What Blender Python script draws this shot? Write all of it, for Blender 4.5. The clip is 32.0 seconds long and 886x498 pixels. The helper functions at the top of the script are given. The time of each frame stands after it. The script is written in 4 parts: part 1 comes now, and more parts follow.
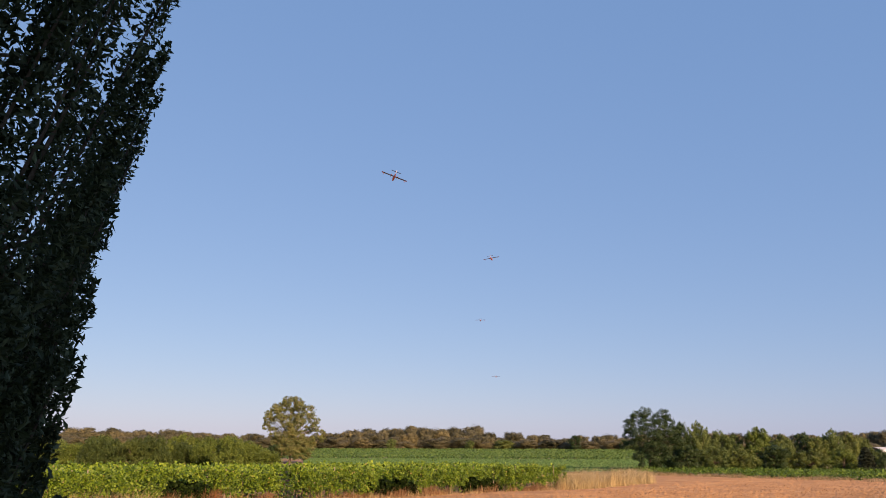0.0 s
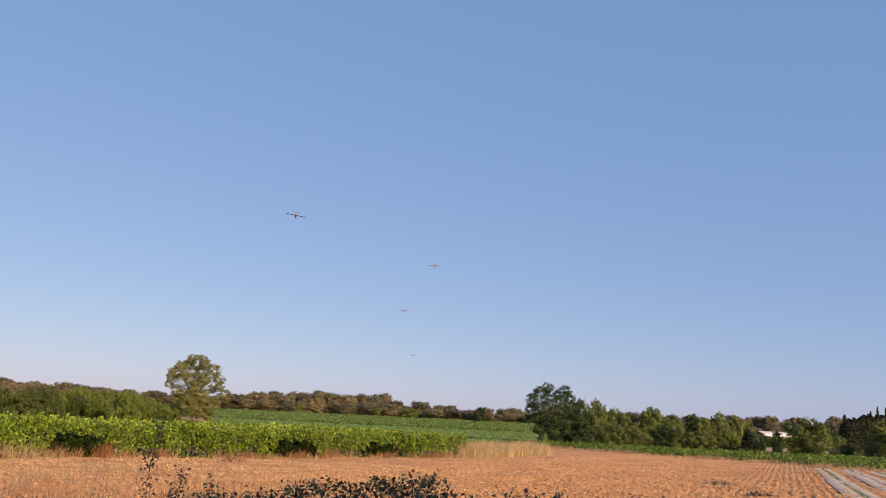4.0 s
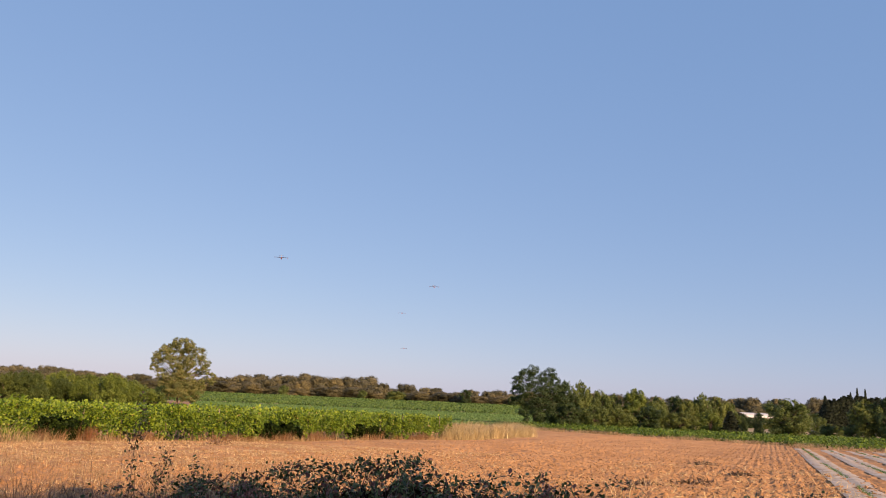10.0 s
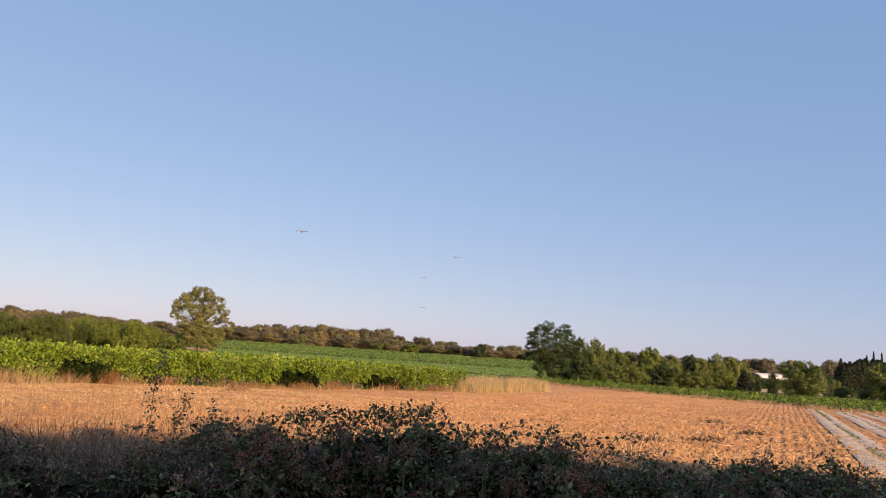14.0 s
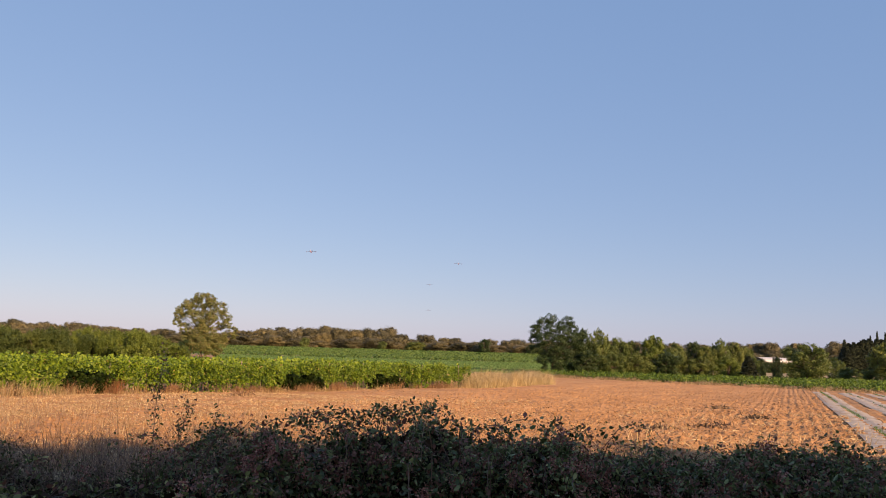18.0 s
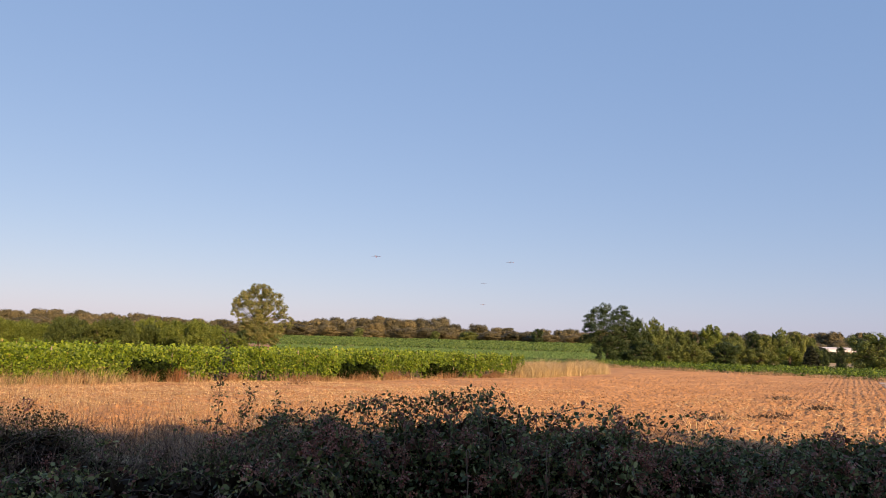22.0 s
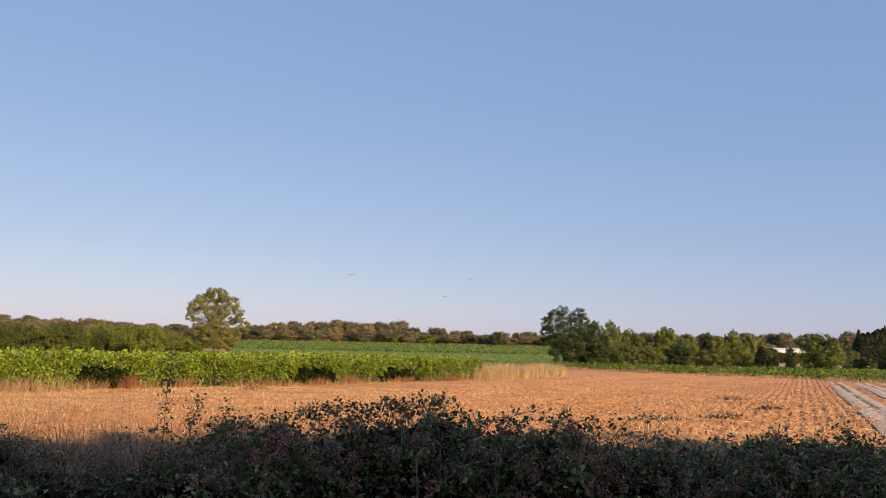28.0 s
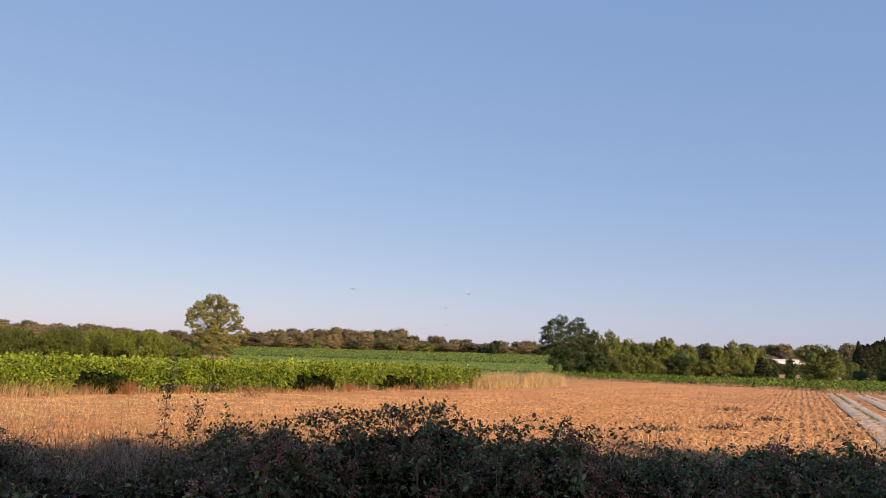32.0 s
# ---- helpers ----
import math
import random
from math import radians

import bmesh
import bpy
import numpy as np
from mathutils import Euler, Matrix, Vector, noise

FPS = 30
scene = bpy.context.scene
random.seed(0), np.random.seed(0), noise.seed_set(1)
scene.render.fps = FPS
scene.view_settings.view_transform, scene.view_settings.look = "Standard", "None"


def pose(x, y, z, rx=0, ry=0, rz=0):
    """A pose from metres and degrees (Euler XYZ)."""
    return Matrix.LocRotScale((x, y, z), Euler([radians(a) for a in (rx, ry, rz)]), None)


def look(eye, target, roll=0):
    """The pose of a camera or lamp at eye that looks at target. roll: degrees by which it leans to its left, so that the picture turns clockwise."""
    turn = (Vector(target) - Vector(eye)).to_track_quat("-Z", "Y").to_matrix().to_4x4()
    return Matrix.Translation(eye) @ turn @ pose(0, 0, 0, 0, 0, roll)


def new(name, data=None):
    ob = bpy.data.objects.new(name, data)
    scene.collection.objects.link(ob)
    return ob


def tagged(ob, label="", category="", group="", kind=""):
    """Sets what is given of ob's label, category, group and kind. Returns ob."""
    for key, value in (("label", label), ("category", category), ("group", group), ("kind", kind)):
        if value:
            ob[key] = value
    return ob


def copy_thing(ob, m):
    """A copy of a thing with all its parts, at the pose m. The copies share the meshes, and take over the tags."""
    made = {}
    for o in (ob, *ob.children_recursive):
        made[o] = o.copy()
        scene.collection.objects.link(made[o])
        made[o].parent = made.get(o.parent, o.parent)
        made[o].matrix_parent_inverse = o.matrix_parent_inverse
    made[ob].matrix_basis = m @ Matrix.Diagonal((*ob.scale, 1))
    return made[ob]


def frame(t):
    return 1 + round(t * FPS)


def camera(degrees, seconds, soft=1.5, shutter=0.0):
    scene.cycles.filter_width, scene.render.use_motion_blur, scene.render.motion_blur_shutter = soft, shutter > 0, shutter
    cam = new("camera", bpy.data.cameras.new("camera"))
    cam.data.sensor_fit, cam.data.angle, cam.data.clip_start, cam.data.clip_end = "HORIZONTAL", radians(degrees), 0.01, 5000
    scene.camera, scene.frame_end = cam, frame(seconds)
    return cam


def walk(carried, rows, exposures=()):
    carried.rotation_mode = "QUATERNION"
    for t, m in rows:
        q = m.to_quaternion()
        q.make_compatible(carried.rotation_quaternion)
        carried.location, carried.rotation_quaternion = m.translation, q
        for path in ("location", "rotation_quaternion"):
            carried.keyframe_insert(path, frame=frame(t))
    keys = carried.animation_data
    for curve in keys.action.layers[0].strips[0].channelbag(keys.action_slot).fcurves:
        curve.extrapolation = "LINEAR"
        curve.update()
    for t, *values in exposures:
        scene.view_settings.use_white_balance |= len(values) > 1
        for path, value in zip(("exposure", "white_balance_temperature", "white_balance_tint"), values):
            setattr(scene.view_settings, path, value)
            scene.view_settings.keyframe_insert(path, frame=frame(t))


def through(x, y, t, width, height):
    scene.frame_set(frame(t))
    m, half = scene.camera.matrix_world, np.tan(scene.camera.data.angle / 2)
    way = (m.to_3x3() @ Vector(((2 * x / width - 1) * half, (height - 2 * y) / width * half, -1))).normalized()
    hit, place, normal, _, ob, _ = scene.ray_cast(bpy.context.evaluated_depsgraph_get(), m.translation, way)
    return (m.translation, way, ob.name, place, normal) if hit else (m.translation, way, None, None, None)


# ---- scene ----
# camera: a phone held by hand at the edge of a field
PATH = [  # seconds, x, height, yaw, pitch, lean
    (0, -0.300, 2.030, 6.76, 15.16, 0.29),
    (0.1, -0.250, 1.960, 6.56, 14.92, 0.34),
    (0.2, -0.203, 1.890, 6.35, 14.69, 0.39),
    (0.3, -0.162, 1.840, 6.15, 14.45, 0.43),
    (0.5, -0.085, 1.807, 5.74, 13.99, 0.53),
    (1.0, -0.070, 1.904, 5.70, 13.20, 0.36),
    (1.5, -0.070, 1.923, 6.20, 13.49, 0.48),
    (2.0, -0.070, 1.951, 5.85, 14.08, 1.03),
    (2.5, -0.075, 1.950, 3.67, 13.63, 1.42),
    (3.0, -0.063, 1.947, 1.61, 13.31, 1.83),
    (3.5, -0.041, 1.947, 0.75, 13.64, 2.21),
    (4.0, -0.051, 1.942, 0.53, 13.07, 2.75),
    (4.5, -0.048, 1.931, 0.06, 12.70, 2.71),
    (6.5, -0.069, 1.929, -0.44, 12.31, 2.31),
    (7.0, -0.071, 1.930, -0.42, 12.24, 2.31),
    (7.5, -0.068, 1.929, -0.37, 12.18, 2.33),
    (8.0, -0.056, 1.932, -0.36, 12.21, 2.30),
    (8.5, -0.052, 1.932, -0.56, 12.14, 2.11),
    (9.0, -0.054, 1.929, -0.93, 12.06, 1.92),
    (9.5, -0.057, 1.932, -0.95, 11.97, 2.09),
    (10.0, -0.041, 1.932, -0.60, 11.86, 2.55),
    (10.5, -0.029, 1.928, -0.76, 11.36, 2.81),
    (11.0, -0.030, 1.927, -0.77, 11.12, 3.26),
    (11.5, -0.039, 1.927, -0.21, 10.85, 3.91),
    (12.0, -0.040, 1.924, 0.63, 10.25, 4.10),
    (12.5, -0.042, 1.915, 1.04, 9.49, 4.03),
    (13.0, -0.028, 1.909, 0.92, 8.75, 3.85),
    (13.5, -0.031, 1.905, 0.59, 8.50, 3.96),
    (14.0, -0.028, 1.907, 0.55, 8.41, 3.90),
    (14.5, -0.047, 1.901, 1.07, 8.23, 3.77),
    (16.5, 0.012, 1.907, 0.64, 7.34, 2.30),
    (17.0, -0.010, 1.907, 0.51, 7.61, 2.07),
    (17.5, -0.001, 1.905, 0.57, 8.03, 1.84),
    (18.0, 0.002, 1.906, 0.54, 8.17, 1.66),
    (18.5, 0.000, 1.901, 0.19, 8.11, 1.60),
    (19.0, 0.000, 1.900, 0.06, 8.30, 1.81),
    (19.5, -0.001, 1.899, 0.32, 8.80, 1.95),
    (20.0, 0.003, 1.899, 0.27, 9.20, 1.89),
    (20.5, 0.009, 1.895, 0.23, 9.13, 1.91),
    (21.0, 0.012, 1.897, 0.74, 8.44, 1.46),
    (21.5, -0.005, 1.895, 2.43, 7.75, 1.38),
    (22.0, -0.033, 1.888, 4.42, 7.31, 1.67),
    (22.5, -0.022, 1.889, 5.56, 7.05, 1.72),
    (23.0, -0.009, 1.893, 5.87, 6.77, 1.65),
    (23.5, 0.003, 1.895, 6.29, 6.33, 1.46),
    (24.0, -0.003, 1.897, 6.89, 6.09, 1.31),
    (24.5, 0.005, 1.896, 6.69, 6.06, 1.26),
    (25.0, 0.010, 1.900, 5.63, 6.21, 1.36),
    (25.5, 0.023, 1.898, 4.35, 6.46, 1.55),
    (26.0, 0.033, 1.895, 3.29, 6.78, 1.67),
    (26.5, 0.038, 1.904, 2.56, 7.25, 1.68),
    (28.5, 0.038, 1.904, 0.97, 7.66, 1.05),
    (29.0, 0.043, 1.901, 0.52, 7.70, 0.92),
    (29.5, 0.044, 1.903, 0.15, 7.76, 0.92),
    (30.0, 0.043, 1.897, 0.03, 7.93, 0.91),
    (30.5, 0.042, 1.894, 0.12, 8.07, 1.09),
    (31.0, 0.040, 1.897, 0.56, 8.33, 1.18),
    (31.5, 0.027, 1.896, 1.21, 8.64, 1.52),
    (32.0, 0.020, 1.897, 1.35, 8.25, 1.70),
]
cam = camera(60.0, 32.0, 0.6)
walk(cam, [(t, look((x, 0, z), (x - math.sin(radians(a)) * math.cos(radians(b)), math.cos(radians(a)) * math.cos(radians(b)), z + math.sin(radians(b))), r))
           for t, x, z, a, b, r in PATH],
     [(0, 1.12, 6180, 9), (1, 1.12, 6180, 9), (2, 1.05, 6130, 9), (3, 1.15, 6190, 9), (4, 1.1, 6160, 9), (6.5, 1.16, 6250, 9), (9, 1.17, 6300, 9), (12, 1.26, 6580, 10), (14.3, 1.28, 6620, 10), (17, 1.2, 6580, 10), (21, 1.16, 6530, 10), (22, 1.25, 6600, 10), (24, 1.28, 6620, 10), (25, 1.2, 6600, 10), (26.5, 1.2, 6600, 10), (29, 1.21, 6560, 10), (32, 1.22, 6540, 10)])

# ---- light: low evening sun behind the camera, clear sky ----
SUN_AZ, SUN_EL = 143.0, 19.0
scene.view_settings.exposure = 1.2
world = bpy.data.worlds.new("sky")
scene.world = world
world.use_nodes = True
wt = world.node_tree
sky = wt.nodes.new("ShaderNodeTexSky")
sky.sky_type, sky.sun_disc = "NISHITA", False
sky.sun_elevation, sky.sun_rotation = radians(SUN_EL), radians(SUN_AZ)
sky.air_density, sky.dust_density, sky.ozone_density = 1.0, 0.75, 4.0
tint = wt.nodes.new("ShaderNodeMix")
tint.data_type, tint.blend_type = "RGBA", "MULTIPLY"
tint.inputs[0].default_value, tint.inputs[7].default_value = 1.0, (0.70, 0.425, 0.28, 1)
wt.links.new(sky.outputs[0], tint.inputs[6])
haze = wt.nodes.new("ShaderNodeMix")
haze.data_type, haze.blend_type = "RGBA", "ADD"
haze.inputs[0].default_value, haze.inputs[7].default_value = 1.0, (0.82, 1.51, 2.95, 1)
wt.links.new(tint.outputs[2], haze.inputs[6])
wt.links.new(haze.outputs[2], wt.nodes["Background"].inputs[0])
wt.nodes["Background"].inputs[1].default_value = 0.07
sun = new("sun", bpy.data.lights.new("sun", "SUN"))
sun.data.energy, sun.data.angle, sun.data.color = 3.7, radians(0.6), (1.0, 0.64, 0.37)
sun_dir = Vector((math.sin(radians(SUN_AZ)) * math.cos(radians(SUN_EL)), math.cos(radians(SUN_AZ)) * math.cos(radians(SUN_EL)), math.sin(radians(SUN_EL))))
sun.matrix_world = look(sun_dir * 60, (0, 0, 0))


# ---- materials ----
def material(name, rough=0.8, metal=0.0):
    m = bpy.data.materials.new(name)
    m.use_nodes = True
    b = m.node_tree.nodes["Principled BSDF"]
    b.inputs["Roughness"].default_value, b.inputs["Metallic"].default_value = rough, metal
    return m, m.node_tree, b


def node(tree, kind, **values):
    n = tree.nodes.new(kind)
    for key, value in values.items():
        n.inputs[key].default_value = value
    return n


def ramp(tree, source, stops):
    r = tree.nodes.new("ShaderNodeValToRGB")
    els = r.color_ramp.elements
    while len(els) < len(stops):
        els.new(0.5)
    for e, (p, c) in zip(els, stops):
        e.position, e.color = p, (*c, 1)
    tree.links.new(source, r.inputs[0])
    return r.outputs[0]


def blend(tree, a, b, fac, mode="MIX"):
    m = tree.nodes.new("ShaderNodeMix")
    m.data_type, m.blend_type = "RGBA", mode
    for socket, value in ((m.inputs[0], fac), (m.inputs[6], a), (m.inputs[7], b)):
        if isinstance(value, (int, float)):
            socket.default_value = value
        elif isinstance(value, tuple):
            socket.default_value = (*value, 1)
        else:
            tree.links.new(value, socket)
    return m.outputs[2]


def noise_of(tree, scale, detail=4, rough=0.6):
    co = tree.nodes.new("ShaderNodeNewGeometry")
    n = node(tree, "ShaderNodeTexNoise", Scale=scale, Detail=detail, Roughness=rough)
    tree.links.new(co.outputs["Position"], n.inputs["Vector"])
    return n.outputs["Fac"]


def bumped(tree, b, source, strength, distance):
    n = node(tree, "ShaderNodeBump", Strength=strength, Distance=distance)
    tree.links.new(source, n.inputs["Height"])
    tree.links.new(n.outputs[0], b.inputs["Normal"])


def leaf_material(name, dark, mid, light, dry=None, dry_share=0.06, through=0.25, rough=0.5, gloss=0.5, patch_size=0.6, patch_low=(0.75, 0.8, 0.8), patch_high=(1.15, 1.1, 1.0), vary=0.0):
    """Foliage: every leaf its own tone, patches of tone over the plant, light that passes through."""
    m, t, b = material(name, rough)
    b.inputs["Specular IOR Level"].default_value = gloss
    geo = t.nodes.new("ShaderNodeNewGeometry")
    stops = [(0.0, dark), (0.5, mid), (1.0, light)]
    col = ramp(t, geo.outputs["Random Per Island"], stops)
    info = t.nodes.new("ShaderNodeObjectInfo")
    tone = ramp(t, info.outputs["Random"], [(0.0, (0.78 - vary, 0.8 - vary, 0.75 - vary)), (0.5, (1, 1, 1)), (1.0, (1.18 + vary, 1.08 + vary, 0.95 + vary * 0.5))])
    col = blend(t, col, tone, 1.0, "MULTIPLY")
    patch = ramp(t, noise_of(t, patch_size, 3), [(0.3, patch_low), (0.7, patch_high)])
    col = blend(t, col, patch, 0.8, "MULTIPLY")
    if dry:
        r = t.nodes.new("ShaderNodeMath")
        r.operation = "MULTIPLY"
        r.inputs[1].default_value = 7.31
        t.links.new(geo.outputs["Random Per Island"], r.inputs[0])
        fr = t.nodes.new("ShaderNodeMath")
        fr.operation = "FRACT"
        t.links.new(r.outputs[0], fr.inputs[0])
        lt = t.nodes.new("ShaderNodeMath")
        lt.operation = "LESS_THAN"
        lt.inputs[1].default_value = dry_share
        t.links.new(fr.outputs[0], lt.inputs[0])
        col = blend(t, col, dry, lt.outputs[0])
    t.links.new(col, b.inputs["Base Color"])
    if through:
        tr = t.nodes.new("ShaderNodeBsdfTranslucent")
        t.links.new(col, tr.inputs[0])
        mix = t.nodes.new("ShaderNodeMixShader")
        mix.inputs[0].default_value = through
        t.links.new(b.outputs[0], mix.inputs[1])
        t.links.new(tr.outputs[0], mix.inputs[2])
        t.links.new(mix.outputs[0], t.nodes["Material Output"].inputs[0])
    return m


def toned_material(name, stops, scale, rough=0.85, bump=0.0, bump_scale=20, detail=6, fine=None):
    m, t, b = material(name, rough)
    col = ramp(t, noise_of(t, scale, detail), stops)
    if fine:
        col = blend(t, col, ramp(t, noise_of(t, fine, 3), [(0.3, (0.7, 0.7, 0.7)), (0.7, (1.2, 1.2, 1.2))]), 0.8, "MULTIPLY")
    t.links.new(col, b.inputs["Base Color"])
    if bump:
        bumped(t, b, noise_of(t, bump_scale, 5), 0.8, bump)
    return m


SOIL = toned_material("ploughed_soil", [(0.25, (0.245, 0.13, 0.058)), (0.5, (0.345, 0.192, 0.086)), (0.75, (0.425, 0.252, 0.12))], 0.35, 0.95, 0.05, 14, fine=5)
CLOD = toned_material("clod_earth", [(0.3, (0.26, 0.143, 0.066)), (0.7, (0.41, 0.24, 0.113))], 3, 0.95, 0.02, 30)
LAND = toned_material("dry_ground", [(0.3, (0.30, 0.22, 0.12)), (0.5, (0.36, 0.27, 0.14)), (0.7, (0.24, 0.22, 0.09))], 0.05, 0.95, 0.03, 6, fine=1.5)
DARK_GROUND = toned_material("dark_ground", [(0.3, (0.03, 0.022, 0.014)), (0.7, (0.065, 0.048, 0.03))], 3.0, 0.95, 0.02, 30)
ALFALFA = toned_material("low_green_crop", [(0.3, (0.078, 0.155, 0.05)), (0.7, (0.1, 0.185, 0.065))], 0.12, 0.8, 0.1, 4, fine=1.2)
BARK = toned_material("bark", [(0.3, (0.07, 0.05, 0.035)), (0.7, (0.17, 0.13, 0.09))], 6, 0.95, 0.02, 18)
VINE_LEAF = leaf_material("vine_leaf", (0.042, 0.082, 0.008), (0.145, 0.235, 0.018), (0.27, 0.36, 0.034), (0.3, 0.25, 0.07), 0.012, gloss=0.3, patch_size=2.4, patch_low=(0.55, 0.6, 0.6), patch_high=(1.22, 1.17, 1.0))
LOW_LEAF = leaf_material("low_vine_leaf", (0.03, 0.062, 0.010), (0.075, 0.14, 0.018), (0.15, 0.235, 0.03), None, gloss=0.2)
# far crop greens are lightened, with aerial haze put into the colour
FAR_LEAF = leaf_material("far_vine_leaf", (0.07, 0.135, 0.034), (0.105, 0.178, 0.045), (0.15, 0.225, 0.056), None, gloss=0.2)
ALFALFA_LEAF = leaf_material("alfalfa_leaf", (0.085, 0.165, 0.052), (0.104, 0.19, 0.06), (0.128, 0.215, 0.07), None, gloss=0.2)
OAK_LEAF = leaf_material("dark_oak_leaf", (0.022, 0.044, 0.016), (0.036, 0.065, 0.022), (0.066, 0.10, 0.03), None, through=0.12, gloss=0.25)
ROUND_LEAF = leaf_material("thin_tree_leaf", (0.07, 0.095, 0.026), (0.135, 0.16, 0.045), (0.225, 0.235, 0.075), (0.27, 0.18, 0.08), 0.06)
HEDGE_LEAF = leaf_material("hedge_leaf", (0.066, 0.1, 0.026), (0.122, 0.165, 0.045), (0.195, 0.242, 0.07), None, gloss=0.25)
DARK_BELT_LEAF = leaf_material("dark_shrub_belt_leaf", (0.045, 0.07, 0.02), (0.085, 0.12, 0.032), (0.14, 0.18, 0.05), None, gloss=0.2)
SHRUB_LEAF = leaf_material("shrub_leaf", (0.075, 0.11, 0.02), (0.145, 0.195, 0.034), (0.22, 0.275, 0.054), None, gloss=0.25)
# skyline wood: lighter and greyer than its leaves, for aerial haze
WOOD_LEAF = leaf_material("scrub_oak_leaf", (0.082, 0.08, 0.046), (0.125, 0.118, 0.068), (0.175, 0.16, 0.092), None, through=0.05, gloss=0.2, vary=0.16, patch_size=0.12)
CYPRESS_LEAF = leaf_material("cypress_leaf", (0.010, 0.018, 0.009), (0.018, 0.03, 0.013), (0.03, 0.045, 0.018), None, through=0.05, rough=0.85)
NEAR_CYPRESS_LEAF = leaf_material("near_cypress_leaf", (0.042, 0.058, 0.024), (0.08, 0.1, 0.042), (0.14, 0.16, 0.07), None, through=0.2, rough=0.8)
BRAMBLE_LEAF = leaf_material("bramble_leaf", (0.045, 0.06, 0.02), (0.118, 0.15, 0.05), (0.42, 0.43, 0.19), (0.22, 0.1, 0.065), 0.22, 0.2, 0.5, 0.35, 3.2, (0.42, 0.48, 0.45), (1.5, 1.4, 1.2))
DRY_BRAMBLE = leaf_material("withered_bramble_leaf", (0.06, 0.046, 0.026), (0.14, 0.105, 0.062), (0.3, 0.24, 0.15), (0.1, 0.12, 0.04), 0.38, 0.1, 0.8, 0.15, 3.0, (0.45, 0.5, 0.5), (1.4, 1.3, 1.15))
# near-black filler for bush cores: inner shade put into the colour
CORE_SHADE_LEAF = leaf_material("core_shade_leaf", (0.016, 0.012, 0.008), (0.032, 0.023, 0.015), (0.07, 0.045, 0.028), None, through=0.0, gloss=0.05)
TWIG = leaf_material("brown_twig", (0.082, 0.05, 0.04), (0.175, 0.11, 0.09), (0.32, 0.225, 0.17), None, through=0.0, gloss=0.1)
STRAW = leaf_material("dry_grass", (0.40, 0.28, 0.14), (0.55, 0.41, 0.22), (0.70, 0.56, 0.34), None, through=0.2)
PALE_STRAW = leaf_material("pale_straw", (0.46, 0.33, 0.165), (0.62, 0.46, 0.245), (0.76, 0.6, 0.35), None, through=0.2)
DRY_GRASS = leaf_material("brown_dry_grass", (0.22, 0.135, 0.07), (0.42, 0.30, 0.155), (0.66, 0.52, 0.30), None, through=0.2)
SCRUB = leaf_material("dead_weed", (0.10, 0.062, 0.04), (0.20, 0.13, 0.08), (0.36, 0.25, 0.15), None, through=0.1)
PLASTIC = toned_material("mulch_film", [(0.34, (0.34, 0.24, 0.15)), (0.46, (0.44, 0.37, 0.29)), (0.7, (0.54, 0.47, 0.39))], 1.3, 0.9, 0.05, 7, fine=9)
WHITE = toned_material("white_sheet", [(0.3, (0.46, 0.46, 0.46)), (0.7, (0.56, 0.55, 0.54))], 0.4, 0.5)
WALL = toned_material("pale_render", [(0.3, (0.42, 0.38, 0.33)), (0.7, (0.52, 0.48, 0.42))], 0.6, 0.9)
TIP_RED = toned_material("red_paint", [(0.3, (0.42, 0.04, 0.03)), (0.7, (0.5, 0.05, 0.035))], 0.3, 0.4)
PALE = toned_material("pale_paint", [(0.3, (0.58, 0.38, 0.25)), (0.7, (0.66, 0.44, 0.3))], 0.3, 0.4)
HULL_RED = toned_material("red_orange_paint", [(0.3, (0.40, 0.065, 0.03)), (0.7, (0.46, 0.085, 0.035))], 0.3, 0.4)
RED = toned_material("dark_wing_paint", [(0.3, (0.075, 0.045, 0.055)), (0.7, (0.1, 0.06, 0.07))], 0.3, 0.4)
GREY = toned_material("grey_metal", [(0.3, (0.10, 0.10, 0.11)), (0.7, (0.16, 0.16, 0.17))], 0.5, 0.5)
# near-black green: the shade inside the vine row gaps, put into leaf colour
GAP_SHADE = leaf_material("gap_shade_leaf", (0.006, 0.012, 0.004), (0.013, 0.024, 0.006), (0.03, 0.05, 0.01), None, through=0.05, gloss=0.04)
RUST_STRAW = leaf_material("rust_straw", (0.24, 0.1, 0.045), (0.36, 0.19, 0.09), (0.5, 0.33, 0.17), None)
RUST = leaf_material("rust_weed", (0.16, 0.06, 0.025), (0.26, 0.11, 0.05), (0.38, 0.2, 0.1), None)
BERRY = leaf_material("dried_berry", (0.22, 0.078, 0.06), (0.44, 0.175, 0.135), (0.62, 0.32, 0.24), None, through=0.0)
WOOD_POST = toned_material("weathered_post", [(0.3, (0.2, 0.16, 0.12)), (0.7, (0.32, 0.27, 0.21))], 4, 0.9)


# ---- mesh helpers ----
def link_mesh(name, verts, faces, mat, parent=None, label="", smooth=False):
    me = bpy.data.meshes.new(name)
    me.from_pydata(verts.tolist() if isinstance(verts, np.ndarray) else verts, [], faces.tolist() if isinstance(faces, np.ndarray) else faces)
    me.materials.append(mat)
    if smooth:
        me.shade_smooth()
    ob = new(name, me)
    if parent:
        ob.parent = parent
    if label:
        ob["label"] = label
    return ob


def part(name, bm, mat, parent=None, label="", smooth=False):
    """Links a bmesh as one mesh object, under a thing or a part."""
    me = bpy.data.meshes.new(name)
    bm.to_mesh(me)
    bm.free()
    me.materials.append(mat)
    if smooth:
        me.shade_smooth()
    ob = new(name, me)
    if parent:
        ob.parent = parent
    if label:
        ob["label"] = label
    return ob


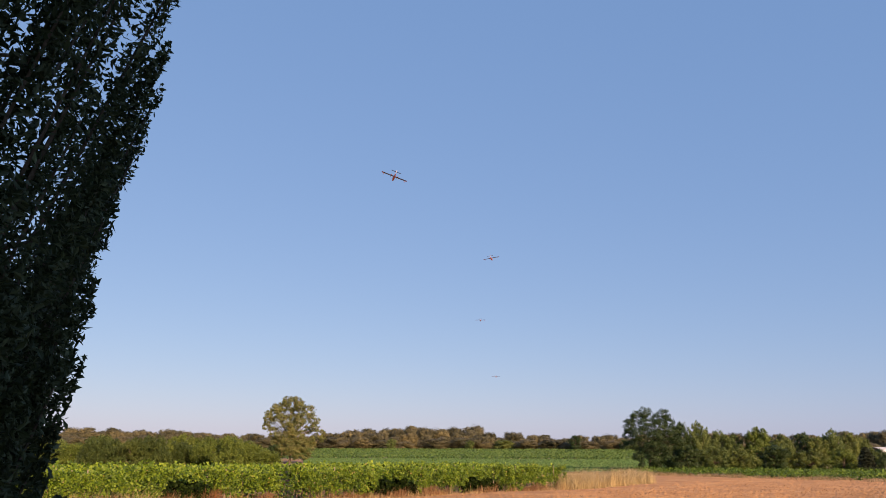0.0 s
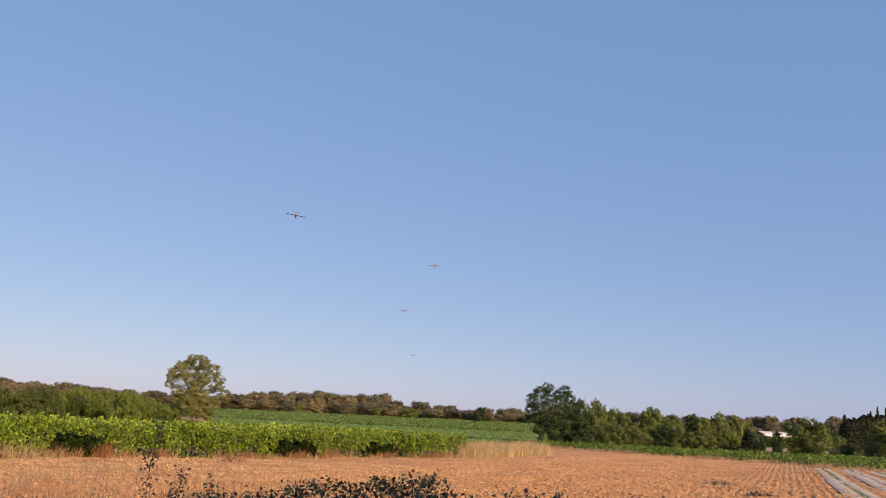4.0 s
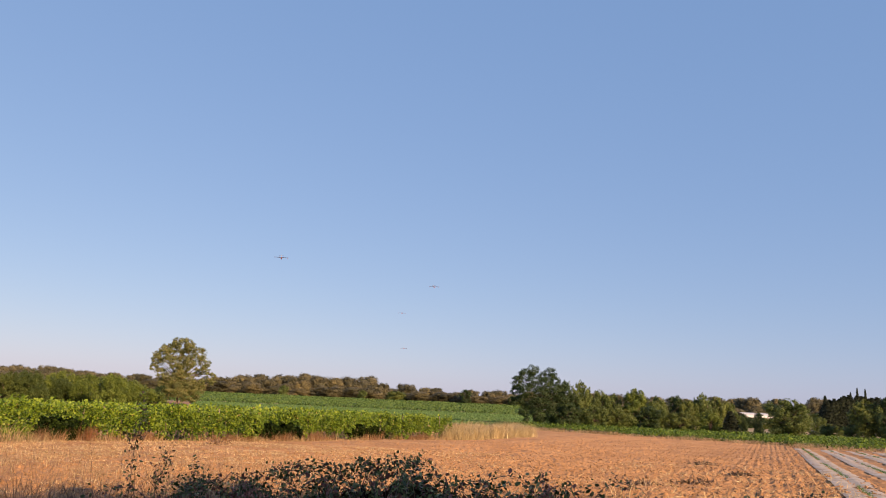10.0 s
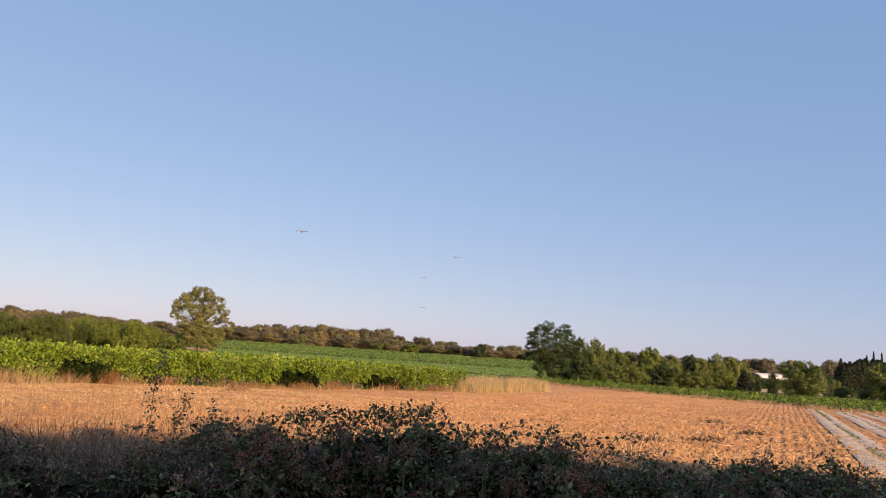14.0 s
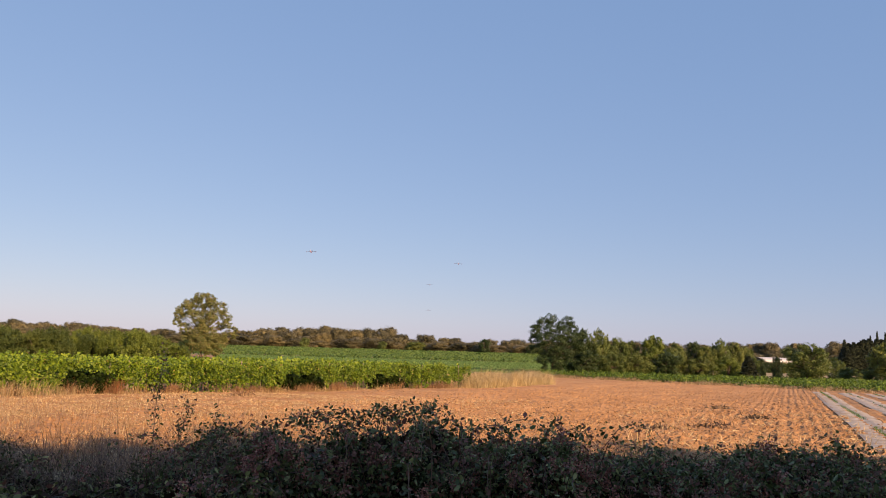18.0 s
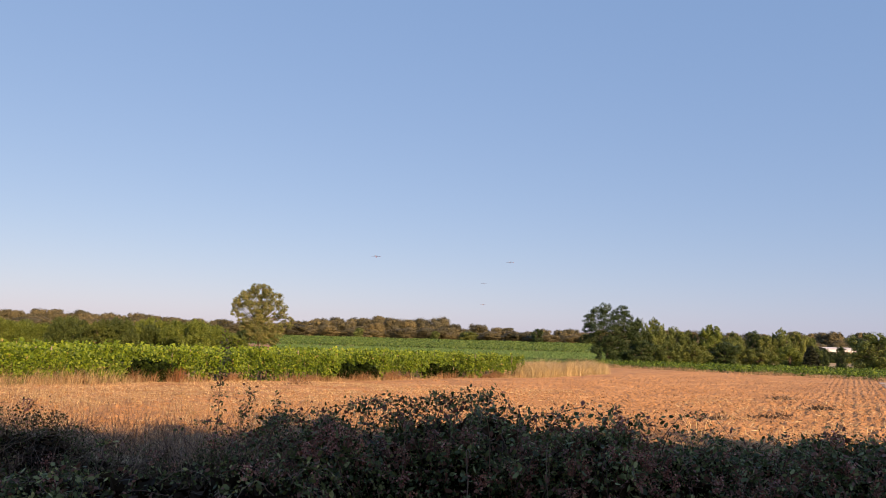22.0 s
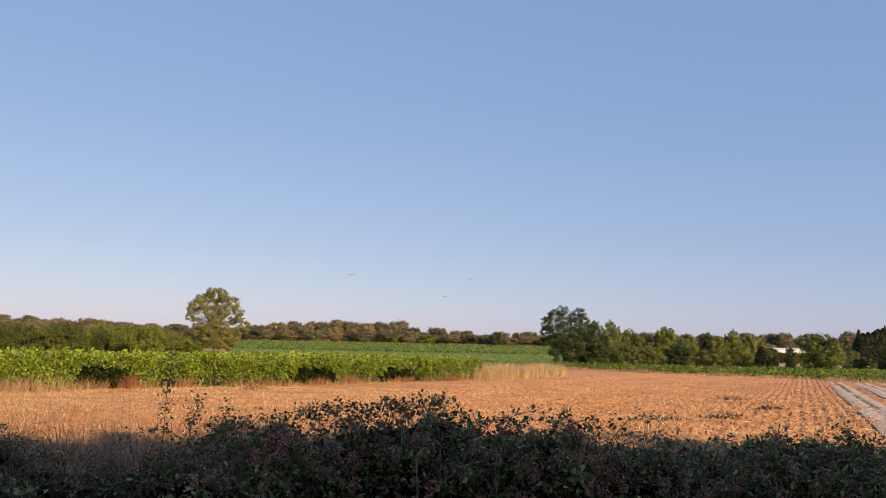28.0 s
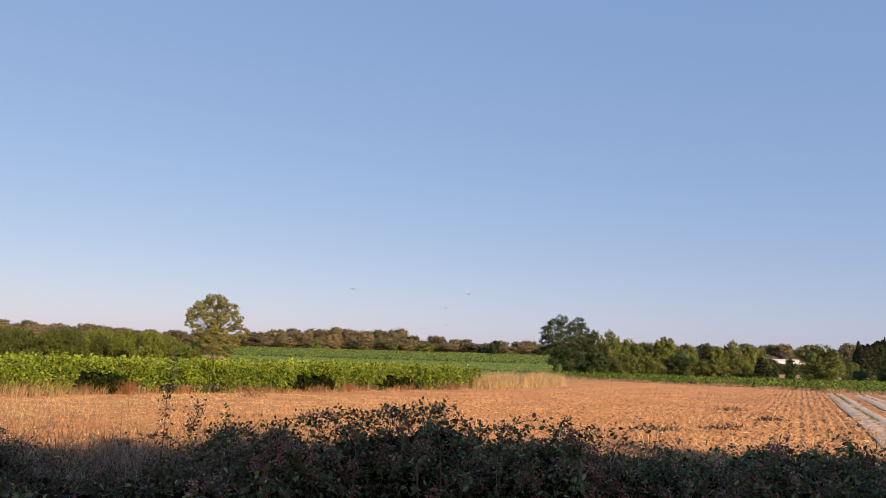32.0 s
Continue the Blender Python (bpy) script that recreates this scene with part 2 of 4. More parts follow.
def empty(name, m=None):
    ob = new(name)
    ob.empty_display_size = 0.2
    if m is not None:
        ob.matrix_world = m
    return ob


def unit(rng, n):
    v = rng.normal(size=(n, 3))
    return v / np.linalg.norm(v, axis=1, keepdims=True)


def leaves(rng, centres, size, up=0.0, out=None, shape=0.62, ovate=False, upright=0.0):
    """Folded leaves at the centres, rhombic or with an ovate outline; up and out bend their faces. Returns verts and faces."""
    n = len(centres)
    nrm = unit(rng, n)
    nrm[:, 2] += up
    if out is not None:
        nrm += out
    nrm /= np.linalg.norm(nrm, axis=1, keepdims=True)
    lead = unit(rng, n)
    lead[:, 2] += upright
    a = lead - nrm * (lead * nrm).sum(1, keepdims=True) if upright else np.cross(nrm, lead)
    a /= np.linalg.norm(a, axis=1, keepdims=True) + 1e-9
    b = np.cross(nrm, a)
    s = (np.asarray(size) * (0.65 + 0.7 * rng.random(n)))[:, None]
    w = s * shape * 0.5
    if ovate:
        v = np.stack([centres - a * s * 0.5, centres + b * w * 0.85 - nrm * s * 0.08 - a * s * 0.28, centres + b * w * 0.9 - nrm * s * 0.12 + a * s * 0.12, centres + a * s * 0.52 - nrm * s * 0.1,
                      centres - b * w * 0.9 - nrm * s * 0.12 + a * s * 0.12, centres - b * w * 0.85 - nrm * s * 0.08 - a * s * 0.28], 1).reshape(-1, 3)
        return v, np.arange(6 * n).reshape(-1, 6)
    v = np.stack([centres - a * s * 0.5, centres + b * w - nrm * s * 0.1 - a * s * 0.08,
                  centres + a * s * 0.5 - nrm * s * 0.06, centres - b * w - nrm * s * 0.1 - a * s * 0.08], 1).reshape(-1, 3)
    return v, np.arange(4 * n).reshape(-1, 4)


def blades(rng, roots, height, width, lean=0.35, curl=0.3):
    """Bent grass blades: five corners each, in a quad and a tip."""
    n = len(roots)
    ang = rng.random(n) * 2 * math.pi
    d = np.stack([np.cos(ang), np.sin(ang), 0 * ang], 1)
    side = np.stack([-np.sin(ang + 0.6), np.cos(ang + 0.6), 0 * ang], 1)
    h = (np.asarray(height) * (0.5 + 0.8 * rng.random(n)))[:, None]
    w = np.asarray(width) * 0.5
    le = (lean * (0.2 + rng.random(n)))[:, None]
    mid = roots + d * h * le * 0.4 + np.array([0, 0, 1]) * h * 0.6
    tip = roots + d * h * le * (1 + curl) + np.array([0, 0, 1]) * h
    v = np.stack([roots - side * w, roots + side * w, mid + side * w * 0.8, mid - side * w * 0.8, tip], 1).reshape(-1, 3)
    k = np.arange(n)[:, None] * 5
    quads = (k + [0, 1, 2, 3]).tolist()
    tris = (k + [3, 2, 4]).tolist()
    return v, quads + tris


def tube(bm, points, radii, sides=6):
    rings = []
    pts = [Vector(p) for p in points]
    for i, p in enumerate(pts):
        d = (pts[min(i + 1, len(pts) - 1)] - pts[max(i - 1, 0)]).normalized()
        q = d.to_track_quat("Z", "Y")
        rings.append([bm.verts.new(p + q @ Vector((math.cos(k * 2 * math.pi / sides), math.sin(k * 2 * math.pi / sides), 0)) * radii[i]) for k in range(sides)])
    for a, b in zip(rings, rings[1:]):
        for k in range(sides):
            bm.faces.new((a[k], a[(k + 1) % sides], b[(k + 1) % sides], b[k]))
    bm.faces.new(rings[0][::-1])
    bm.faces.new(rings[-1])


def land(x, y):
    """The height of the ground."""
    x, y = np.asarray(x, float), np.asarray(y, float)
    t = np.clip((y - 90) / 220, 0, 1) ** 1.9
    amp = 4.3 - 1.2 * np.clip((x - 30) / 60, 0, 1)
    near = 0.25 * np.clip((6 - y) / 5, 0, 1) * np.clip((y + 40) / 20, 0, 1)
    return t * amp + near + 0.05 * np.sin(x * 0.21 + 1) * np.sin(y * 0.17)


def gz(x, y):
    return float(land(x, y))


# ---- ground: one sheet to the horizon ----
def sheet(name, xs, ys, height, mat, lift=0.0):
    X, Y = np.meshgrid(xs, ys)
    Z = height(X, Y) + lift
    v = np.stack([X, Y, Z], -1).reshape(-1, 3)
    nx, ny = len(xs), len(ys)
    i = (np.arange(ny - 1)[:, None] * nx + np.arange(nx - 1)).reshape(-1, 1)
    return link_mesh(name, v, i + np.array([0, 1, nx + 1, nx]), mat, smooth=True)


# furrow frame: u across the furrows, v along them
FA = math.atan2(19.4, 46.0) + 0.014
FU, FV = np.array([math.cos(FA), -math.sin(FA)]), np.array([math.sin(FA), math.cos(FA)])


def spread(far, near, step):
    s = list(np.arange(-near, near + 0.1, step))
    out, d = [], step
    while near < far:
        d *= 1.35
        near += d
        out.append(near)
    return np.array([-o for o in reversed(out)] + s + out)


def bare_land(x, y):
    """The ground sheet: a hand lower under the ploughed field, which lies on it."""
    u, v = x * FU[0] + y * FU[1], x * FV[0] + y * FV[1]
    inside = np.minimum(np.minimum(u + 32, 23 - u), np.minimum(v - 12, 99 - v))
    return land(x, y) - 0.3 * np.clip(inside / 4, 0, 1)


tagged(sheet("ground", spread(4800, 140, 4.0), spread(4800, 340, 4.0), bare_land, LAND), "dry tan farmland ground reaching the horizon", "ground", kind="structure")

def furrow_uv(x, y):
    return x * FU[0] + y * FU[1], x * FV[0] + y * FV[1]


def fbm(x, y, seed):
    """Cheap lattice noise with three octaves, -1 to 1."""
    out = np.zeros_like(x)
    for o, (s, a) in enumerate(((1.0, 0.55), (2.3, 0.3), (5.1, 0.2))):
        px, py = x * s + seed * 13.7, y * s + seed * 7.1
        ix, iy = np.floor(px), np.floor(py)
        fx, fy = px - ix, py - iy
        fx, fy = fx * fx * (3 - 2 * fx), fy * fy * (3 - 2 * fy)
        h = lambda a_, b_: np.modf(np.abs(np.sin(a_ * 127.1 + b_ * 311.7 + o * 17.3) * 43758.5453))[0] * 2 - 1
        out += a * (h(ix, iy) * (1 - fx) * (1 - fy) + h(ix + 1, iy) * fx * (1 - fy) + h(ix, iy + 1) * (1 - fx) * fy + h(ix + 1, iy + 1) * fx * fy)
    return out


def field_relief(x, y):
    """Furrows and clods of the ploughed field; flatter towards the stubble on its near corner."""
    u, v = furrow_uv(x, y)
    rough = np.clip((u + 24) / 10, 0.5, 1)
    furrows = np.clip((u + 6) / 6, 0, 1)
    z = 0.017 * furrows * np.sin(u * 2 * math.pi / 0.38 + 0.5 * fbm(u * 0.7, v * 0.7, 3)) * (1 + 0.6 * fbm(x * 2.5, y * 2.5, 5)) + rough * (0.05 * np.clip(fbm(x * 3.4, y * 3.4, 1) + 0.1, -0.4, 1) + 0.035 * np.abs(fbm(x * 4.1, y * 4.1, 8))) + 0.05 * fbm(x * 0.35, y * 0.35, 2)
    return land(x, y) + z


def ploughed_field():
    us, vs = np.concatenate([np.arange(-34, 3.3, 0.075), np.arange(3.3, 25, 0.25)]), np.concatenate([np.arange(9, 34, 0.08), np.arange(34, 48, 0.14), np.arange(48, 102, 0.3)])
    U, V = np.meshgrid(us, vs)
    X, Y = U * FU[0] + V * FV[0], U * FU[1] + V * FV[1]
    Z = field_relief(X, Y) + np.random.default_rng(11).normal(size=X.shape) * 0.02 * np.clip((U + 26) / 12, 0.55, 1)
    nx, ny = len(us), len(vs)
    i = (np.arange(ny - 1)[:, None] * nx + np.arange(nx - 1)).reshape(-1, 1)
    ob = link_mesh("ploughed_field", np.stack([X, Y, Z], -1).reshape(-1, 3), i + np.array([0, 1, nx + 1, nx]), SOIL)
    tagged(ob, "ploughed orange-tan soil with clods and furrows", "field", kind="structure")


ploughed_field()


# ---- trees and bushes ----
def crown_points(rng, lobes, per, each=40, clump=0.3, form=(1.15, 1.15, 0.75), round_=0.4):
    """Leafy clumps over lobes (x, y, z, r): each clump a small rounded spray of leaves that face away from it."""
    pts, outs = [], []
    for x, y, z, r in lobes:
        k = max(5, int(per * r * r))
        d = unit(rng, k)
        c = np.array([x, y, z]) + d * (r * (0.45 + 0.55 * rng.random(k) ** 0.6))[:, None]
        for q, o in zip(c, d):
            m = int(each * (0.6 + 0.8 * rng.random()))
            w = unit(rng, m)
            cr = r * clump * (0.7 + 0.6 * rng.random())
            pts.append(q + w * np.array(form) * (cr * (0.6 + 0.45 * rng.random(m)))[:, None])
            outs.append(w * (1.2 - round_) + o * round_)
    return np.concatenate(pts), np.concatenate(outs)


def lobed(rng, width, low, high, n, power=1.0, small=0.2, big=0.34):
    """Lobes that fill a rounded crown between two heights."""
    out = []
    for i in range(n):
        h = (i + 0.5) / n
        z = low + (high - low) * h
        reach = width * 0.5 * math.sqrt(max(0.05, 1 - abs(2 * h - 1) ** (2.2 * power)))
        a = i * 2.4 + rng.random() * 0.8
        r = width * (small + (big - small) * rng.random()) * (0.75 if h > 0.8 else 1)
        q = max(0.0, reach - r * 0.8) * (0.4 + 0.6 * rng.random())
        out.append((math.cos(a) * q, math.sin(a) * q, min(z, high - r * 0.8), r))
    return out


def tree(name, seed, lobes, leaf, size, per, trunk_top, trunk_r, label, category="tree", each=40, clump=0.3, form=(1.15, 1.15, 0.75), facing=1.8, shape=0.62, upright=0.0, round_=0.6):
    rng = np.random.default_rng(seed)
    ob = empty(name)
    bm = bmesh.new()
    top = Vector((0.1 * rng.normal(), 0.1 * rng.normal(), trunk_top))
    tube(bm, [(0, 0, -0.3), (0.03, 0, trunk_top * 0.3), top * 0.7, top], [trunk_r * 1.35, trunk_r, trunk_r * 0.85, trunk_r * 0.6], 8)
    for x, y, z, r in lobes:
        s = Vector((0, 0, trunk_top * (0.5 + 0.4 * rng.random())))
        e = Vector((x, y, max(z, s.z + 0.1)))
        mid = (s + e) / 2 + Vector((rng.normal() * 0.2, rng.normal() * 0.2, -0.1 * r))
        tube(bm, [s, mid, e], [trunk_r * 0.4, trunk_r * 0.2, trunk_r * 0.06], 5)
    part("trunk", bm, BARK, ob)
    p, o = crown_points(rng, lobes, per, each, clump, form, round_)
    v, f = leaves(rng, p, size, 0.15, o * facing, shape, False, upright)
    link_mesh("crown", v, f, leaf, ob)
    return tagged(ob, label, category)


def place(ob, x, y, turn=0.0, scale=1.0, sink=0.0):
    ob.matrix_world = pose(x, y, gz(x, y) - sink, 0, 0, turn) @ Matrix.Scale(scale, 4)
    return ob


def copy_at(ob, x, y, turn=0.0, scale=1.0, tall=1.0, z=None):
    return copy_thing(ob, pose(x, y, gz(x, y) if z is None else z, 0, 0, turn) @ Matrix.Diagonal((scale, scale, scale * tall, 1)) @ Matrix.Diagonal((*[1 / s for s in ob.scale], 1)))


def aim(px, dist):
    """Sideways place of a line of sight px to the side of straight ahead, at that distance ahead."""
    return px / 1358.0 * dist


# thin round-crowned tree on the rise
rng = np.random.default_rng(5)
lob = [(-5.2, 0, 9.9, 1.2), (-3.9, 0.2, 11.6, 1.2), (-1.4, 0, 12.9, 1.2), (1.2, 0, 12.9, 1.1), (0, 0, 12.4, 1.7), (-1.9, 0.5, 12.0, 1.5), (1.9, -0.4, 12.1, 1.5), (-3.4, 0, 10.9, 1.5), (3.5, 0.4, 10.9, 1.5), (0.3, 1.4, 10.4, 1.6), (-4.9, 0, 9.3, 1.4), (4.7, 0.6, 9.3, 1.4), (-2.2, -1.4, 9.6, 1.3),
       (2.4, -1.2, 9.2, 1.4), (-5.7, 0.4, 7.9, 1.1), (5.4, -0.5, 7.6, 1.2), (6.4, 0.2, 6.2, 1.2), (6.9, 0, 5.0, 0.8), (-4.2, 0.4, 6.7, 1.2), (-1.2, 1.2, 7.6, 1.2), (3.4, 1.4, 7.0, 1.2), (0.8, -1.5, 7.2, 1.3), (-2.6, -0.8, 5.6, 1.3),
       (4.6, 0.8, 4.9, 1.3), (1.8, -0.4, 5.4, 1.7), (-0.6, -0.8, 5.0, 1.8), (2.8, -0.8, 3.8, 1.7), (-2.8, 0, 3.9, 1.8), (0.8, -1.2, 3.4, 1.8), (-1.6, -0.6, 2.9, 1.7), (-3.4, 0.2, 2.6, 1.5), (1.6, -1.2, 2.2, 1.5), (4.0, 0, 3.0, 1.3), (3.4, 0, 1.6, 1.2), (-2.6, -0.6, 1.5, 1.3), (1.9, -1.4, 8.4, 1.5), (-0.8, -1.4, 8.8, 1.5), (0.2, -1.6, 6.6, 1.4)]
round_tree = tree("round_tree", 5, lob, ROUND_LEAF, 0.2, 20, 7.5, 0.34, "lone round-crowned tree with thin olive-green foliage", "tree", 46, 0.28)
place(round_tree, -53.1, 166.5)

# dark broad oak at the end of the hedge
lob = [(-0.4, 0, 8.0, 0.9), (-1.6, 0, 7.5, 0.9), (2.2, 0.2, 7.8, 0.85), (1.1, 0.3, 7.2, 0.8), (-2.5, 0, 6.4, 0.95), (-0.6, -0.8, 6.4, 1.1), (2.8, 0, 6.7, 0.8), (1.2, -0.8, 6.0, 1.1), (-2.9, 0.2, 5.2, 0.75), (-1.5, -0.9, 5.0, 1.1),
       (0.6, -1.2, 4.7, 1.2), (2.4, -0.6, 5.2, 1.1), (3.9, 0, 5.7, 0.9), (-2.9, 0.2, 4.1, 0.6), (-1.9, -0.4, 3.6, 0.9), (0, -1, 3.3, 1.2), (1.8, -0.9, 3.4, 1.2), (3.6, -0.2, 4.0, 1.1), (-1.5, -0.3, 2.2, 0.9), (0.3, -0.9, 1.9, 1.1),
       (2.2, -0.6, 1.9, 1.1), (3.8, -0.1, 2.4, 1.0), (-1.2, 0, 1.0, 0.7), (0.8, -0.5, 0.9, 0.8), (2.6, 0, 0.9, 0.8)]
oak = tree("oak_tree", 7, lob, OAK_LEAF, 0.15, 40, 3.5, 0.3, "broad dark-green oak at the end of the hedgerow", "tree", 44, 0.36)
place(oak, 15.3, 112)

# hedgerow trees to the side of the oak
hedge_kinds = []
for k in range(4):
    r_ = np.random.default_rng(40 + k)
    hedge_kinds.append(tree("hedgerow_tree", 40 + k, lobed(r_, 5.2, 0.4, 5.0, 18, small=0.11, big=0.21), (HEDGE_LEAF, OAK_LEAF, HEDGE_LEAF, SHRUB_LEAF)[k], 0.16, 34, 2.4, 0.16, "bushy green hedgerow tree at the field edge", "tree", 40, 0.38, (0.9, 0.9, 1.0)))
    tagged(hedge_kinds[-1], group="hedgerow trees")
HEDGEROW = [  # sideways, ahead, width, height, kind
    (20.0, 114, 3.9, 6.7, 1), (22.6, 116, 4.6, 6.9, 0), (25.8, 118, 4.4, 5.8, 2), (28.0, 118, 4.2, 5.2, 0), (31.2, 117, 5.5, 6.1, 3), (35.2, 120, 4.4, 5.2, 0), (38.7, 122, 4.2, 5.5, 1), (40.2, 120, 3.8, 5.0, 2), (43.0, 122, 4.2, 6.1, 0), (46.0, 124, 4.0, 5.8, 2),
    (48.0, 124, 3.1, 5.1, 2), (48.2, 104, 7.4, 5.3, 2), (47.5, 112, 2.3, 3.5, 1), (75.4, 150, 3.4, 3.6, 2), (60.8, 150, 2.7, 3.4, 1), (68.6, 122, 7.2, 6.2, 0), (71.0, 120, 6.2, 6.6, 1), (73.4, 118, 6.1, 6.4, 2), (66.8, 130, 3.8, 2.4, 2), (67.9, 125, 3.7, 2.4, 0),
    (31.9, 113, 5.0, 3.6, 1), (37.1, 114, 5.0, 3.2, 0), (41.6, 115, 5.1, 3.4, 3), (23.8, 112, 4.9, 3.6, 0), (27.8, 113, 5.0, 3.3, 2), (19.8, 110, 4.1, 3.6, 1), (45.0, 114, 2.7, 3.4, 0), (34.0, 115, 4.0, 3.9, 2),
    (76.5, 120, 6.5, 6.4, 0), (80.5, 121, 6.5, 6.0, 1), (85.0, 122, 6.5, 6.3, 2), (89.5, 122, 6.5, 6.0, 3)]
for i, (x, d, w, h, k) in enumerate(HEDGEROW):
    copy_at(hedge_kinds[k], x, d, i * 77.0, w / 5.0, h / w)
copy_at(hedge_kinds[1], -56.0, 165.0, 20, 0.8, 0.95)
for i, (px, d, s, h) in enumerate(((655, 185, 0.9, 0.5), (690, 165, 0.7, 0.45), (625, 170, 0.8, 0.55), (730, 178, 0.8, 0.45), (600, 180, 0.9, 0.6), (672, 140, 0.5, 0.4), (720, 150, 0.5, 0.4), (536, 200, 0.9, 0.62), (549, 205, 0.9, 0.62), (562, 200, 0.85, 0.64), (575, 204, 0.9, 0.6), (588, 200, 0.9, 0.6), (602, 204, 0.9, 0.6))):
    copy_at(hedge_kinds[i % 4], aim(px, d), d, i * 71.0, s, h)
for k, ob in enumerate(hedge_kinds):
    place(ob, (26.0, 37.0, 30.0, 33.5)[k], 129, 30 * k, 0.9)

for x, d, w, h in ((14.5, 306, 6.5, 6.0), (-57.0, 308, 5.0, 4.6), (-26.0, 309, 4.5, 4.0), (33.0, 306, 5.0, 4.5)):
    copy_at(hedge_kinds[1 if x > 0 else 2], x, d, x * 13, w / 5.0, h / w)

# tall shrub belt behind the vines on the other side
shrub_kinds = []
for k in range(3):
    r_ = np.random.default_rng(60 + k)
    shrub_kinds.append(tree("shrub_belt_tree", 60 + k, lobed(r_, 5.6, 0.3, 5.2, 17, small=0.12, big=0.22), (SHRUB_LEAF, DARK_BELT_LEAF, SHRUB_LEAF)[k], 0.27, 30, 2.2, 0.14, "dense olive-green tall shrub beyond the vines", "shrub", 40, 0.34, (0.7, 0.7, 1.7), 0.9, 0.3, 1.6))
    tagged(shrub_kinds[-1], group="shrub belt")
r_ = np.random.default_rng(61)
for i in range(32):
    px = -488 - i * 30
    d = 92 - 0.35 * i + r_.normal() * 2
    copy_at(shrub_kinds[(0, 2, 2, 0, 2, 1, 0, 1, 1, 2, 1, 1)[i % 12]], aim(px, d), d, i * 61.0, 0.95 + 0.15 * r_.random(), (0.45, 0.62, 0.7)[i] if i < 3 else 0.70 - 0.10 * min(1, i / 12) + 0.08 * r_.random())
for k, ob in enumerate(shrub_kinds):
    place(ob, aim(-640 - 150 * k, 100), 100, 50 * k, 0.85)

# dark cypresses beyond the far crop
def cypress(name, seed, height, width, leaf, size, per, label):
    r = np.random.default_rng(seed)
    n = int(per * height * width)
    h = r.random(n) ** 0.8
    rad = width * 0.5 * np.minimum(1, (1 - h) * 2.2) ** 0.7 * np.minimum(1, 0.55 + h * 2.5) * (0.8 + 0.25 * np.sin(h * 40 + r.random(n) * 6))
    a = r.random(n) * 2 * math.pi
    rr = rad * (0.6 + 0.4 * r.random(n) ** 0.4)
    c = np.stack([np.cos(a) * rr, np.sin(a) * rr, 0.15 + h * height], 1)
    ob = empty(name)
    bm = bmesh.new()
    tube(bm, [(0, 0, -0.2), (0, 0, height * 0.5), (0, 0, height * 0.92)], [width * 0.09, width * 0.06, width * 0.015], 7)
    part("trunk", bm, BARK, ob)
    v, f = leaves(r, c, size, 0.2, np.stack([np.cos(a), np.sin(a), 0.9 + 0 * a], 1) * 0.8, 0.4)
    link_mesh("crown", v, f, leaf, ob)
    return tagged(ob, label, "tree")


cyp = cypress("cypress", 80, 8.6, 1.9, CYPRESS_LEAF, 0.5, 130, "dark narrow cypress in a windbreak row")
tagged(cyp, group="cypress windbreak")
place(cyp, 98.3, 192)
r_ = np.random.default_rng(81)
WINDBREAK = [(97.9, 7.9), (101.8, 8.9), (104.2, 9.6), (112.0, 9.4), (130.0, 10.0)]
for i in range(44):
    d = 191 + (i % 2) * 2.4
    x = 98.2 + i * 0.62
    top = np.interp(x, [a for a, _ in WINDBREAK], [b for _, b in WINDBREAK]) - 0.5 * (i % 3 == 1) + 0.15 * r_.normal()
    copy_at(cyp, x, d, i * 40, 1.7, (top - gz(x, d)) / 8.6 / 1.7)
for x, top in ((104.2, 10.4), (105.9, 11.5), (107.9, 11.3)):
    copy_at(cyp, x, 191, x * 31, 0.62, (top - gz(x, 191)) / 8.6 / 0.62)
copy_at(cyp, 41.9, 108, 10, 1.15, 3.4 / 8.6 / 1.15)

# scrub-oak wood along the skyline
wood_kinds = []
for k in range(5):
    r_ = np.random.default_rng(90 + k)
    wood_kinds.append(tree("scrub_oak", 90 + k, lobed(r_, 8.6 + k * 0.6, 1.2, 7.2 + 0.5 * k, 18, 1.3, small=0.14, big=0.24), WOOD_LEAF if k else HEDGE_LEAF, 0.34, 9, 3.0, 0.22, "brownish-olive scrub oak in the wood on the skyline", "tree", 40, 0.42, (1.1, 1.1, 0.85), 2.6, 0.62, 0.0, 0.95))
    tagged(wood_kinds[-1], group="skyline wood")
r_ = np.random.default_rng(91)
TOPS = [(-1000, 47), (-784, 44), (-600, 43), (-480, 36), (-380, 36), (-330, 43), (-220, 50), (-110, 46), (-60, 36), (0, 37), (140, 35), (300, 38), (430, 40), (560, 43), (700, 40), (1000, 40)]
for row in range(4):
    for i in range((58, 68, 76, 80)[row]):
        px = -1000 + i * (35.0, 30.0, 27.0, 25.5)[row] + r_.normal() * 5
        d = 316 + row * 12 + r_.normal() * 3
        want = np.interp(px, [p for p, _ in TOPS], [h for _, h in TOPS]) * d / 1358 + 1.9
        x = aim(px, d)
        tall = (want - gz(x, d)) * (0.5, 0.68, 0.86, 0.96)[row] + r_.normal() * 0.75
        k = int(r_.integers(0, 5)) if row == 0 else int(r_.integers(1, 5))
        base = 7.2 + 0.5 * k
        s = (1.1, 0.95, 0.75, 0.7)[row] * (0.75 + 0.5 * r_.random())
        s = max(s, tall / (base * 1.05))
        copy_at(wood_kinds[k], x, d, r_.random() * 360, s, max(0.45, tall / (base * s)))
